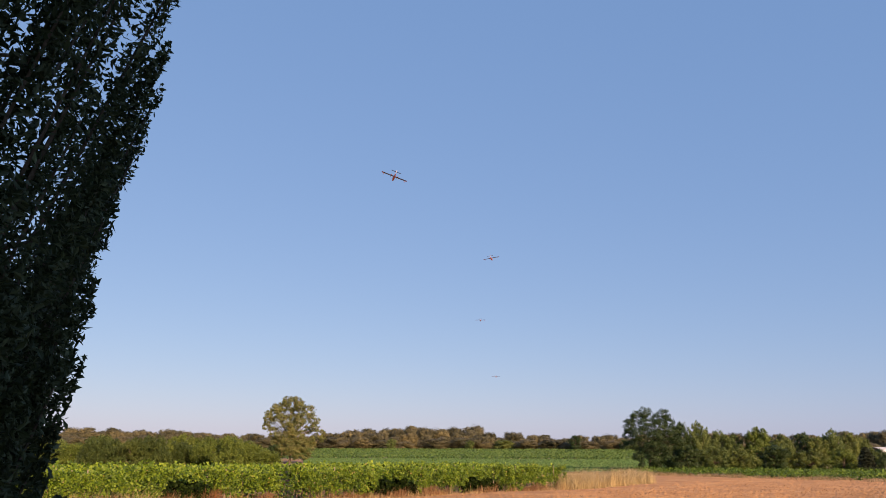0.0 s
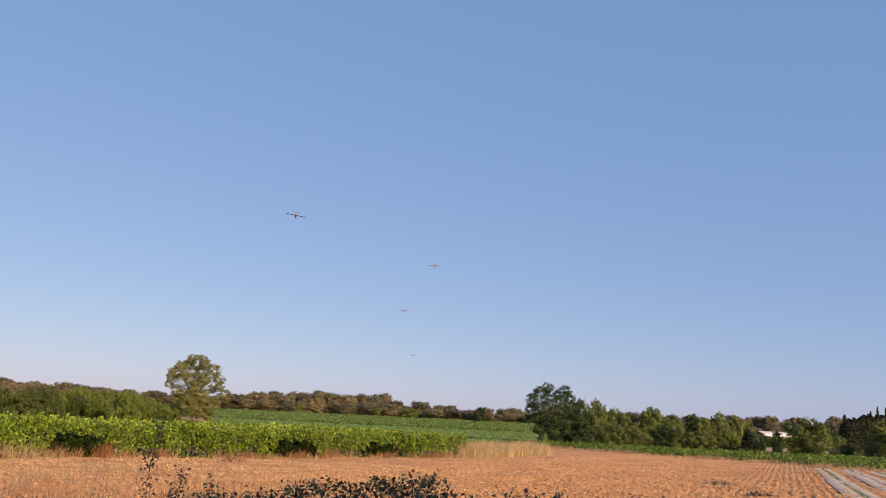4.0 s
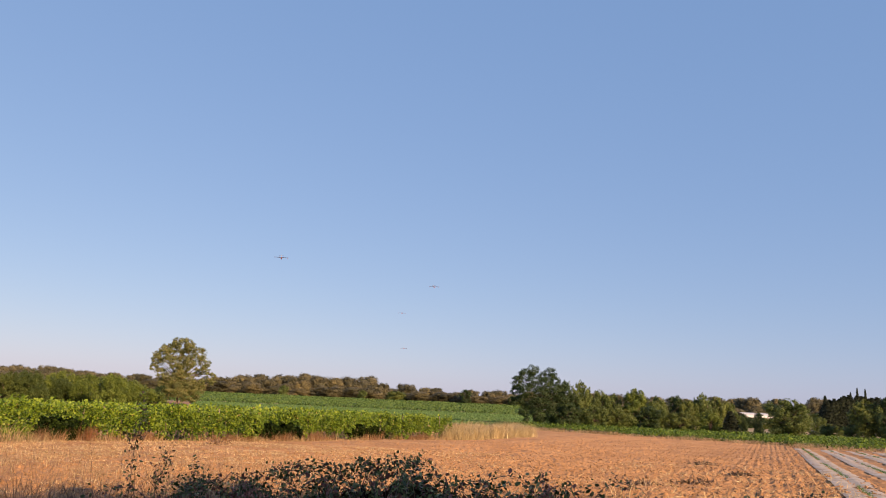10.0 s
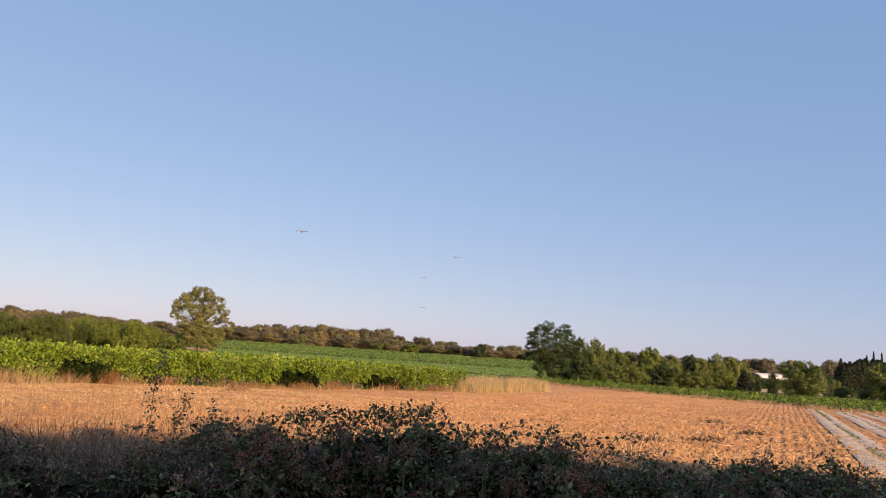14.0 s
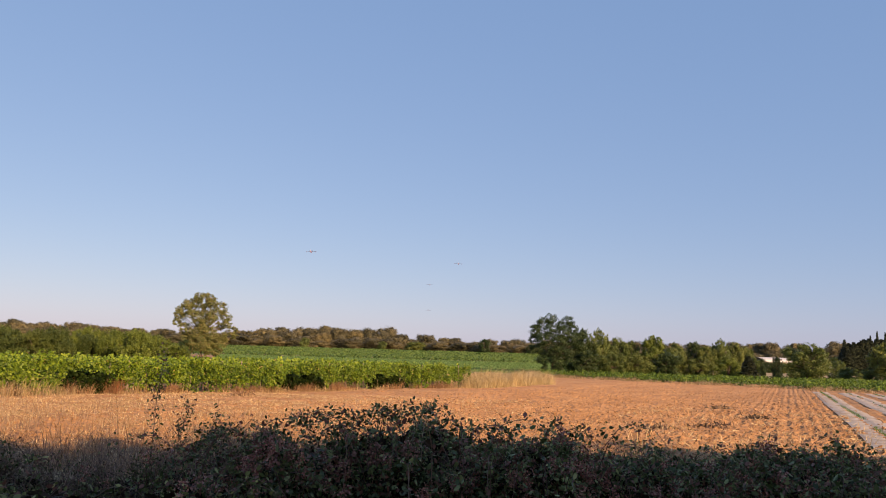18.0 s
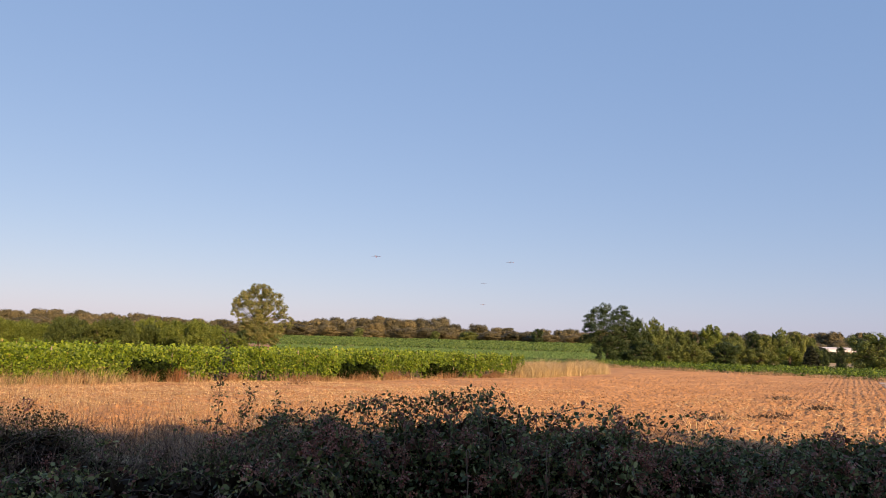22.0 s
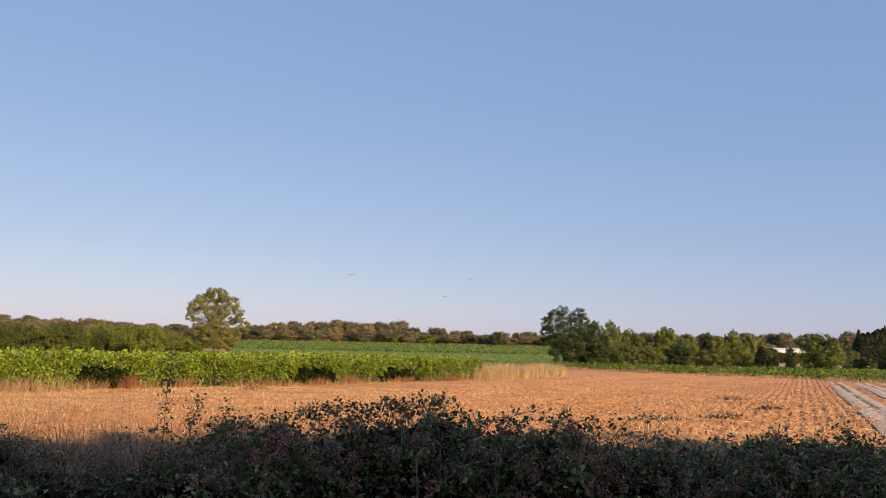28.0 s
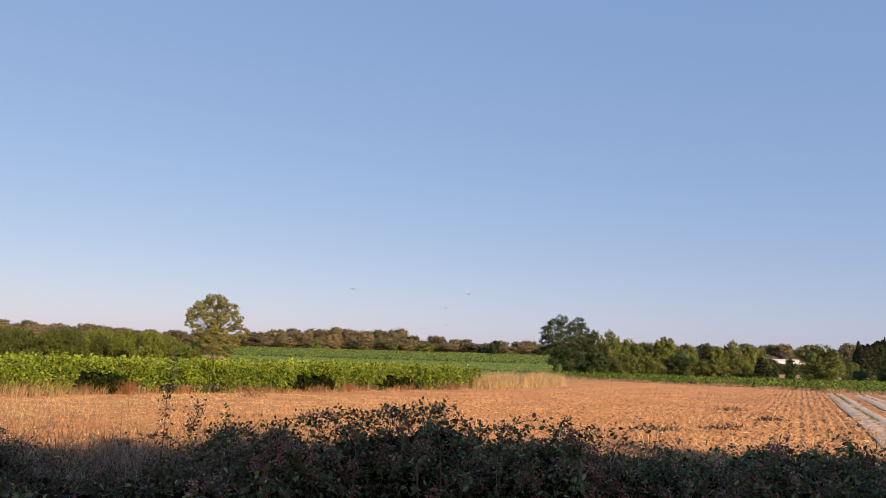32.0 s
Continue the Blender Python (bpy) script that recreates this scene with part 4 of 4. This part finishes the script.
for i, (x, y, w, d, h) in enumerate(((-6.3, 5.9, 2.2, 1.5, 0.92), (-4.7, 5.9, 2.2, 1.6, 0.92), (-3.1, 6.0, 2.2, 1.6, 0.98), (-1.9, 6.1, 1.6, 1.4, 1.02))):
    bramble("bramble_bush", 430 + i, x, y, w, d, h, 4600, "shaded leafy dark-green bramble at the roadside", 16, 4)
bramble("bramble_bush", 440, 2.95, 6.0, 1.3, 0.7, 0.98, 3600, "withered pinkish-brown bramble patch among green ones", 60, 3, DRY_BRAMBLE)


def long_cane(seed, a, b, lift):
    """One long arching bramble cane with leaflets hanging along it."""
    r = np.random.default_rng(seed)
    ob = empty("bramble_cane", pose(*a))
    a, b = np.array(a), np.array(b)
    ts = np.linspace(0, 1, 22)[:, None]
    curve = (b - a) * ts + np.array([0, 0, 1]) * lift * 4 * ts * (1 - ts) + r.normal(size=(22, 3)) * 0.016
    root = np.array([[-0.25, 0.1, -a[2] + 0.02], [-0.2, 0.05, -0.6], [-0.1, 0.02, -0.15]])
    line = np.concatenate([root, curve])
    bm = bmesh.new()
    tube(bm, line.tolist(), np.linspace(0.005, 0.0015, len(line)).tolist(), 5)
    part("stem", bm, SCRUB, ob)
    cc = np.repeat(curve, 24, 0) + r.normal(size=(22 * 24, 3)) * np.array([0.035, 0.04, 0.035]) + np.array([0, 0, -0.03])
    v, f = leaves(r, cc, 0.018 + 0.022 * r.random(len(cc)), 0.1, None, 0.6, True)
    tagged(link_mesh("foliage", v, f, BRAMBLE_LEAF, ob), kind="stuff")
    tagged(ob, "long arching bramble cane with hanging leaves", "bramble")


long_cane(460, (-1.95, 6.8, 1.22), (-0.4, 6.9, 1.46), 0.05)
long_cane(461, (2.9, 6.9, 1.05), (4.0, 6.7, 1.12), 0.06)
long_cane(462, (-1.1, 7.0, 1.2), (0.0, 7.1, 1.5), 0.1)
grass("tall_dry_stems", 420, (-6.5, -1.4, 8.4, 11.0), 1.35, 0.006, SCRUB, "tall thin brown dry weed stems behind the brambles", 315, 0.22)
weed_stalk("tall_weed", 450, -2.5, 6.7, 1.82, "tall dark weed stalk with a few leaves at the field edge", 60)
weed_stalk("tall_weed", 452, -2.22, 7.0, 1.42, "leafy dark weed sprig above the brambles", 70)
weed_stalk("tall_weed", 453, -2.05, 7.1, 1.28, "leafy dark weed sprig above the brambles", 70)
weed_stalk("tall_weed", 451, -1.9, 6.9, 1.2, "tall dark weed stalk with a few leaves at the field edge", 40)
grass("roadside_twigs", 2600, (-8.5, -1.6, 5.9, 9.6), 0.95, 0.005, TWIG, "thin brown dead weed stems over the roadside brambles", 310, 0.6)
grass("fine_twigs", 11000, (-8.5, -1.7, 6.2, 9.8), 0.34, 0.004, TWIG, "fine tangle of dead twigs over the roadside brambles", 316, 1.6, None, 0.86)
grass("hedge_twigs", 900, (-1.5, 7.0, 6.6, 8.4), 0.75, 0.004, TWIG, "thin brown dead stems among the brambles", 314, 1.3)
grass("straw_tuft", 24, (3.85, 4.1, 15.9, 16.2), 0.95, 0.02, PALE_STRAW, "pale straw tuft at the field edge", 311, 0.75)
grass("dead_weeds", 1500, (1.55, 2.3, 7.7, 8.5), 1.12, 0.008, RUST, "rust-brown dead weeds among the brambles", 312, 0.5)


_x, _y = ROW_START + ROW_DIR * 4.3 + ROW_OUT * 0.3
grass("rust_weeds", 200, (_x - 0.28, _x + 0.28, _y - 0.4, _y + 0.4), 0.75, 0.01, RUST, "rust-red dead weeds beside the vines", 313, 0.5)


def clods():
    """Loose lumps of earth on the ploughed field."""
    r = np.random.default_rng(320)
    n = 48000
    v_ = 12 + 55 * r.random(n) ** 1.7
    u_ = -30 + 33 * r.random(n)
    x, y = u_ * FU[0] + v_ * FV[0], u_ * FU[1] + v_ * FV[1]
    keep = ((x - ROW_START[0]) * ROW_OUT[0] + (y - ROW_START[1]) * ROW_OUT[1] > 1.0) & (r.random(n) < np.clip((u_ + 22) / 12, 0.2, 1))
    x, y = x[keep], y[keep]
    n = len(x)
    s = ((0.014 + 0.05 * r.random(n) ** 2.4) * np.clip(1.25 - 0.012 * y, 0.5, 1))[:, None, None]
    cube = np.array([[a, b, c_] for a in (-1, 1) for b in (-1, 1) for c_ in (-1, 1)], float)
    v = cube[None] * s * (0.35 + 0.8 * r.random((n, 8, 3))) * np.array([1.2, 0.9, 0.8])
    turn = r.random(n) * 2 * math.pi
    c_, s_ = np.cos(turn)[:, None], np.sin(turn)[:, None]
    v = np.stack([v[..., 0] * c_ - v[..., 1] * s_ + 0.3 * v[..., 2], v[..., 0] * s_ + v[..., 1] * c_, v[..., 2] + 0.35 * v[..., 0]], -1)
    z = field_relief(x, y)
    v = v + np.stack([x, y, z + 0.005], 1)[:, None]
    faces = np.array([[0, 1, 3, 2], [4, 6, 7, 5], [0, 4, 5, 1], [2, 3, 7, 6], [0, 2, 6, 4], [1, 5, 7, 3]])
    f = (np.arange(n)[:, None, None] * 8 + faces[None]).reshape(-1, 4)
    tagged(link_mesh("clods", v.reshape(-1, 3), f, CLOD), "loose lumps of orange-tan earth", "clod", kind="stuff")


clods()
for i, (x, y, w) in enumerate(((6.4, 23.9, 1.1), (11.7, 29.5, 0.8), (12.6, 35.8, 0.8), (-9.2, 35.0, 0.6), (8.5, 25.0, 0.8))):
    r_ = np.random.default_rng(330 + i)
    c_ = np.stack([x + r_.normal(size=160) * w * 0.35, y + r_.normal(size=160) * w * 0.2, field_relief(np.full(160, x), np.full(160, y)) + 0.01 + np.abs(r_.normal(size=160)) * 0.09], 1)
    v, f = leaves(r_, c_, 0.16, 0.4, None, 0.35)
    tagged(link_mesh("weed_heap", v, f, SCRUB), "small dark heap of uprooted weeds on the soil", "weed heap", kind="stuff")

# ---- cypress beside the camera ----
GIRTH_Z, GIRTH = (0, 1.95, 2.04, 2.13, 2.24, 2.34, 2.42, 2.5, 2.8, 3.5), (0.50, 0.536, 0.555, 0.577, 0.597, 0.605, 0.586, 0.566, 0.55, 0.46)


def near_cypress():
    """Columnar cypress: a dark core of twigs under upswept sprays of fine scale foliage."""
    r = np.random.default_rng(500)
    ob = empty("columnar_cypress")
    bm = bmesh.new()
    tube(bm, [(0, 0, -0.2), (0, 0, 3.0), (0, 0, 6.2)], [0.09, 0.07, 0.015], 8)
    part("trunk", bm, BARK, ob)
    bm = bmesh.new()
    spray_c, spray_o = [], []
    for j in range(6400):
        a, h = r.random() * 6.283, r.random() ** 1.1
        z = 0.15 + h * 6.3
        R = float(np.interp(z, GIRTH_Z, GIRTH)) * min(1, (1 - h) * 2.6 + 0.05) ** 0.7 * (0.915 + 0.08 * r.random() ** 0.4)
        if z > 2.12 and float(fbm(np.array([a * 7.0]), np.array([z * 3.2]), 5)[0]) < 0.04 + 0.16 * (z > 2.3):
            continue
        d = Vector((math.cos(a), math.sin(a), 0))
        s, e = d * R * 0.84 + Vector((0, 0, z - 0.24)), d * R + Vector((0, 0, z + 0.03))
        if j % 3 == 0:
            tube(bm, [d * 0.05 + Vector((0, 0, z - 0.35)), s, s.lerp(e, 0.9)], [0.004, 0.0025, 0.001], 4)
        k = 420 if 1.6 < z < 3.2 and d.x * 0.9 - d.y * 0.43 > -0.3 else 40
        t = r.random(k) ** 0.8
        base = np.array(s)[None] + (np.array(e) - np.array(s))[None] * t[:, None]
        spray_c.append(base + unit(r, k) * (0.021 * (1.1 - t) * r.random(k) ** 0.5 + 0.003)[:, None])
        spray_o.append(np.repeat(np.array([[d.x, d.y, 0.2]]), k, 0))
    tagged(part("twig_tangle", bm, BARK, ob), kind="stuff")
    for name, z0, z1 in (("inner_foliage", 0.2, 2.25), ("upper_foliage", 2.95, 6.1)):
        aa, zz = np.meshgrid(np.linspace(0, 2 * math.pi, 49), np.linspace(z0, z1, 90))
        ends = np.clip((2.3 - zz) / 0.35, 0.1, 1) ** 0.6 if z0 < 1 else np.clip((zz - 2.85) / 0.4, 0.1, 1) * np.clip((6.2 - zz) / 2.9, 0.02, 1) ** 0.75
        R = 0.88 * np.interp(zz, GIRTH_Z, GIRTH) * ends * (0.9 + 0.2 * fbm(np.cos(aa) * 4 + zz * 7, np.sin(aa) * 4 + zz * 6, 2))
        i_ = (np.arange(89)[:, None] * 49 + np.arange(48)).reshape(-1, 1)
        link_mesh(name, np.stack([np.cos(aa) * R, np.sin(aa) * R, zz], -1).reshape(-1, 3), i_ + np.array([0, 1, 50, 49]), NEAR_CYPRESS_LEAF, ob)
    v, f = leaves(r, np.concatenate(spray_c), 0.0085, 0.0, np.concatenate(spray_o) * 0.3, 0.4)
    link_mesh("crown", v, f, NEAR_CYPRESS_LEAF, ob)
    place(ob, -1.159, 0.39)
    return tagged(ob, "dark shaded columnar cypress close to the path", "tree")


near_cypress()

# ---- hedge behind the camera that shades the roadside ----
r_ = np.random.default_rng(66)
back_kind = tagged(tree("roadside_tree", 66, lobed(r_, 5.6, 0.3, 5.4, 15, small=0.18, big=0.28), HEDGE_LEAF, 0.5, 9, 2.2, 0.14, "tall leafy tree in a roadside row", "tree", 12, 0.5), group="roadside trees")
place(back_kind, 24, -22, 0, 1.3)
for i in range(40):
    x = -20 + (i % 20) * 3.2
    copy_at(back_kind, x, -15 - (i % 3) * 0.8 - (i // 20) * 3.5, i * 47.0, 1.3, 1.8 + 0.07 * min(1, max(0, (x - 18) / 9)) + 0.07 * math.sin(i * 2.3))


# ---- polytunnel ----
def greenhouse():
    ob = empty("greenhouse", pose(102.3, 246, gz(102.3, 246) - 0.2, 0, 0, 8))
    bm = bmesh.new()
    for x0, x1, y0, y1, z0, z1 in ((-4.7, 4.7, -4, -3.8, 0, 2.5), (-4.7, 4.7, 3.8, 4, 0, 2.5), (-4.7, -4.5, -3.8, 3.8, 0, 2.5), (4.5, 4.7, -3.8, 3.8, 0, 2.5)):
        m = Matrix.Translation(((x0 + x1) / 2, (y0 + y1) / 2, (z0 + z1) / 2)) @ Matrix.Diagonal((x1 - x0, y1 - y0, z1 - z0, 1))
        bmesh.ops.create_cube(bm, size=1, matrix=m)
    part("wall", bm, WALL, ob)
    bm = bmesh.new()
    rings = []
    for x in np.linspace(-4.9, 4.9, 13):
        rings.append([bm.verts.new((x, math.cos(a) * 4.3, 2.5 + math.sin(a) * 1.5)) for a in np.linspace(0, math.pi, 11)])
    for a, b in zip(rings, rings[1:]):
        for k in range(10):
            bm.faces.new((a[k], b[k], b[k + 1], a[k + 1]))
    part("roof", bm, WHITE, ob, "white sheet roof")
    tagged(ob, "low white-roofed greenhouse behind trees", "greenhouse")


greenhouse()


# ---- aircraft ----
def wing_mesh(bm, half, root, tip, y, z, thick, dihedral=0.0):
    """A tapered wing across x, with a rounded section."""
    sect = [(0.5, 0), (0.3, 0.5), (-0.1, 0.55), (-0.5, 0.05), (-0.1, -0.4), (0.3, -0.45)]
    rings = []
    for f in (-1, -0.5, 0, 0.5, 1):
        c = root + (tip - root) * abs(f)
        rings.append([bm.verts.new((f * half, y + p * c, z + abs(f) * dihedral + q * thick * (0.6 + 0.4 * c / root))) for p, q in sect])
    for a, b in zip(rings, rings[1:]):
        for k in range(6):
            bm.faces.new((a[k], b[k], b[(k + 1) % 6], a[(k + 1) % 6]))
    bm.faces.new(rings[0])
    bm.faces.new(rings[-1][::-1])


def hull(bm, stations, sides=12):
    rings = []
    for y, w, lo, hi in stations:
        rings.append([bm.verts.new((math.cos(a) * w, y, (lo + hi) / 2 + math.sin(a) * (hi - lo) / 2)) for a in np.linspace(0, 2 * math.pi, sides, endpoint=False)])
    for a, b in zip(rings, rings[1:]):
        for k in range(sides):
            bm.faces.new((a[k], b[k], b[(k + 1) % sides], a[(k + 1) % sides]))
    bm.faces.new(rings[0])
    bm.faces.new(rings[-1][::-1])


def aircraft():
    """A twin-engined high-winged flying boat, nose along +y."""
    ob = empty("firefighting_aircraft")
    bm = bmesh.new()
    hull(bm, [(-11.2, 0.25, 1.5, 2.2), (-8.5, 0.6, 0.9, 2.3), (-4.5, 1.0, 0.0, 2.4), (-0.5, 1.3, -0.6, 2.5), (3, 1.3, -0.7, 2.5), (6, 1.2, -0.5, 2.2), (7.8, 0.8, -0.1, 1.5), (8.6, 0.2, 0.4, 0.9)])
    part("fuselage", bm, HULL_RED, ob, "orange-red boat hull", True)
    bm = bmesh.new()
    wing_mesh(bm, 14.3, 3.5, 3.3, 0.8, 2.8, 0.64)
    wing = part("wing", bm, RED, ob, "dark straight wing")
    for s in (-1, 1):
        bm = bmesh.new()
        wing_mesh(bm, 0.7, 3.36, 3.36, 0.8, 2.8, 0.68)
        tip = part("wing_tip_band", bm, TIP_RED, wing, "red wing tip")
        tip.location = (s * 13.5, 0, 0)
        bm = bmesh.new()
        hull(bm, [(-1.6, 0.2, 3.0, 3.4), (0, 0.55, 2.7, 3.7), (3.0, 0.6, 2.7, 3.8), (4.0, 0.35, 2.9, 3.6)])
        e = part("engine", bm, HULL_RED, ob, "orange-red engine nacelle", True)
        e.location = (s * 3.4, 0, 0)
        bm = bmesh.new()
        for k in range(4):
            m = Matrix.Translation((0, 4.15, 3.25)) @ Matrix.Rotation(k * math.pi / 2 + 0.4, 4, "Y") @ Matrix.Translation((0, 0, 1.0)) @ Matrix.Diagonal((0.22, 0.06, 1.9, 1))
            bmesh.ops.create_cube(bm, size=1, matrix=m)
        part("propeller", bm, GREY, e)
        bm = bmesh.new()
        hull(bm, [(-1.4, 0.1, 0.9, 1.1), (-0.4, 0.3, 0.6, 1.2), (1.2, 0.32, 0.6, 1.25), (2.0, 0.1, 0.9, 1.15)], 8)
        tube(bm, [(0, 0.4, 1.1), (0, 0.6, 2.7)], [0.12, 0.12], 6)
        p = part("float", bm, HULL_RED, ob)
        p.location = (s * 12.0, 0, 0)
    bm = bmesh.new()
    pts = [(-7.2, 2.0), (-8.6, 6.2), (-10.8, 6.4), (-11.4, 2.0)]
    a = [bm.verts.new((-0.14, y, z)) for y, z in pts]
    b = [bm.verts.new((0.14, y, z)) for y, z in pts]
    bm.faces.new(a)
    bm.faces.new(b[::-1])
    for k in range(4):
        bm.faces.new((a[k], b[k], b[(k + 1) % 4], a[(k + 1) % 4]))
    part("tail_fin", bm, PALE, ob, "pale tail fin")
    bm = bmesh.new()
    wing_mesh(bm, 5.4, 2.4, 1.7, -9.6, 4.6, 0.3)
    part("tailplane", bm, RED, ob, "dark tailplane")
    return tagged(ob, "orange-red twin-engined firefighting flying boat in flight", "aircraft", "aircraft formation")


planes = [aircraft()]
for k in range(3):
    planes.append(copy_thing(planes[0], pose(0, 0, 0)))

FLIGHTS = [  # seconds, x, y, z, bank
    [(0, -143.9, 759.3, 288.5, 18), (1, -169.8, 832.5, 290.0, 13), (2, -190.4, 906.3, 288.0, 10), (3, -207.3, 980.2, 285.6, 8), (4, -221.8, 1054.1, 283.4, 7), (6, -248.2, 1200.7, 281.2, 4), (8, -274.6, 1346.1, 279.2, 2), (10, -302.1, 1490.0, 280.0, 0), (12, -328.5, 1633.6, 281.3, 0), (14, -350.9, 1777.8, 281.9, 0), (16, -367.2, 1923.0, 281.4, 0), (18, -378.7, 2069.1, 279.5, 0), (20, -386.0, 2215.5, 277.4, 0), (22, -391.6, 2361.9, 275.7, 0), (24, -396.7, 2507.9, 274.8, 0), (26, -400.7, 2653.9, 274.4, 0), (28, -402.8, 2799.9, 274.0, 0), (30, -406.2, 2945.6, 273.0, 0), (32, -429.9, 3088.1, 274.7, 0)],
    [(0, -71.3, 1344.0, 346.7, -8), (1, -61.2, 1423.1, 346.2, -4), (2, -50.9, 1501.7, 346.0, -2), (3, -41.0, 1580.0, 345.8, 0), (4, -32.0, 1658.0, 345.3, 0), (6, -18.0, 1813.6, 343.4, 0), (8, -6.6, 1968.8, 339.6, 0), (10, 2.0, 2123.4, 336.4, 0), (12, 10.1, 2277.4, 334.6, 0), (14, 18.1, 2430.9, 335.1, 0), (16, 25.3, 2583.8, 337.7, 0), (18, 30.9, 2736.7, 340.3, 0), (20, 33.3, 2889.5, 342.2, 0), (22, 33.1, 3042.6, 341.8, 0), (24, 32.5, 3195.8, 339.0, 0), (26, 35.4, 3349.0, 335.0, 0), (28, 44.7, 3501.9, 332.6, 0), (30, 54.7, 3654.5, 331.6, 0), (32, 43.6, 3807.5, 328.9, 0)],
    [(0, -144.9, 2113.2, 368.1, 0), (1, -146.7, 2187.5, 360.6, 0), (2, -144.3, 2261.5, 356.2, 0), (3, -139.7, 2335.1, 353.8, 0), (4, -134.4, 2408.5, 352.6, 0), (6, -125.1, 2554.8, 351.4, 0), (8, -117.7, 2700.9, 349.3, 0), (10, -112.4, 2846.7, 346.4, 0), (12, -106.9, 2992.5, 342.7, 0), (14, -100.1, 3138.1, 338.5, 0), (16, -92.8, 3283.7, 333.8, 0), (18, -86.4, 3429.2, 328.0, 0), (20, -83.2, 3574.6, 320.9, 0), (22, -83.8, 3719.9, 312.5, 0), (24, -86.5, 3865.0, 304.1, 0), (26, -87.3, 4010.0, 297.6, 0), (28, -81.8, 4154.6, 295.9, 0), (30, -73.1, 4299.0, 297.7, 0), (32, -78.0, 4443.2, 298.7, 0)],
    [(0, -133.7, 2733.0, 273.9, 0), (1, -132.4, 2800.6, 272.9, 0), (2, -130.8, 2868.2, 271.5, 0), (3, -129.1, 2935.8, 269.7, 0), (4, -127.1, 3003.4, 267.5, 0), (6, -124.4, 3138.3, 265.2, 0), (8, -120.9, 3273.3, 261.7, 0), (10, -117.9, 3408.1, 258.9, 0), (12, -115.4, 3542.8, 257.0, 0), (14, -112.3, 3677.5, 254.3, 0), (16, -108.7, 3812.2, 250.6, 0), (18, -104.6, 3946.9, 246.0, 0), (20, -100.8, 4081.6, 242.0, 0), (22, -97.5, 4216.1, 238.8, 0), (24, -94.1, 4350.6, 235.4, 0), (26, -90.7, 4485.1, 232.0, 0), (28, -87.7, 4619.4, 229.4, 0), (30, -84.3, 4753.9, 226.1, 0), (32, -80.6, 4888.3, 222.3, 0)],
]


def motions():
    for ob, rows in zip(planes, FLIGHTS):
        keyed = []
        for i, (t, x, y, z, bank) in enumerate(rows):
            a, b = rows[max(i - 1, 0)], rows[min(i + 1, len(rows) - 1)]
            keyed.append((t, pose(x, y, z, 2, bank, -math.degrees(math.atan2(b[1] - a[1], b[2] - a[2])))))
        walk(ob, keyed)


motions()
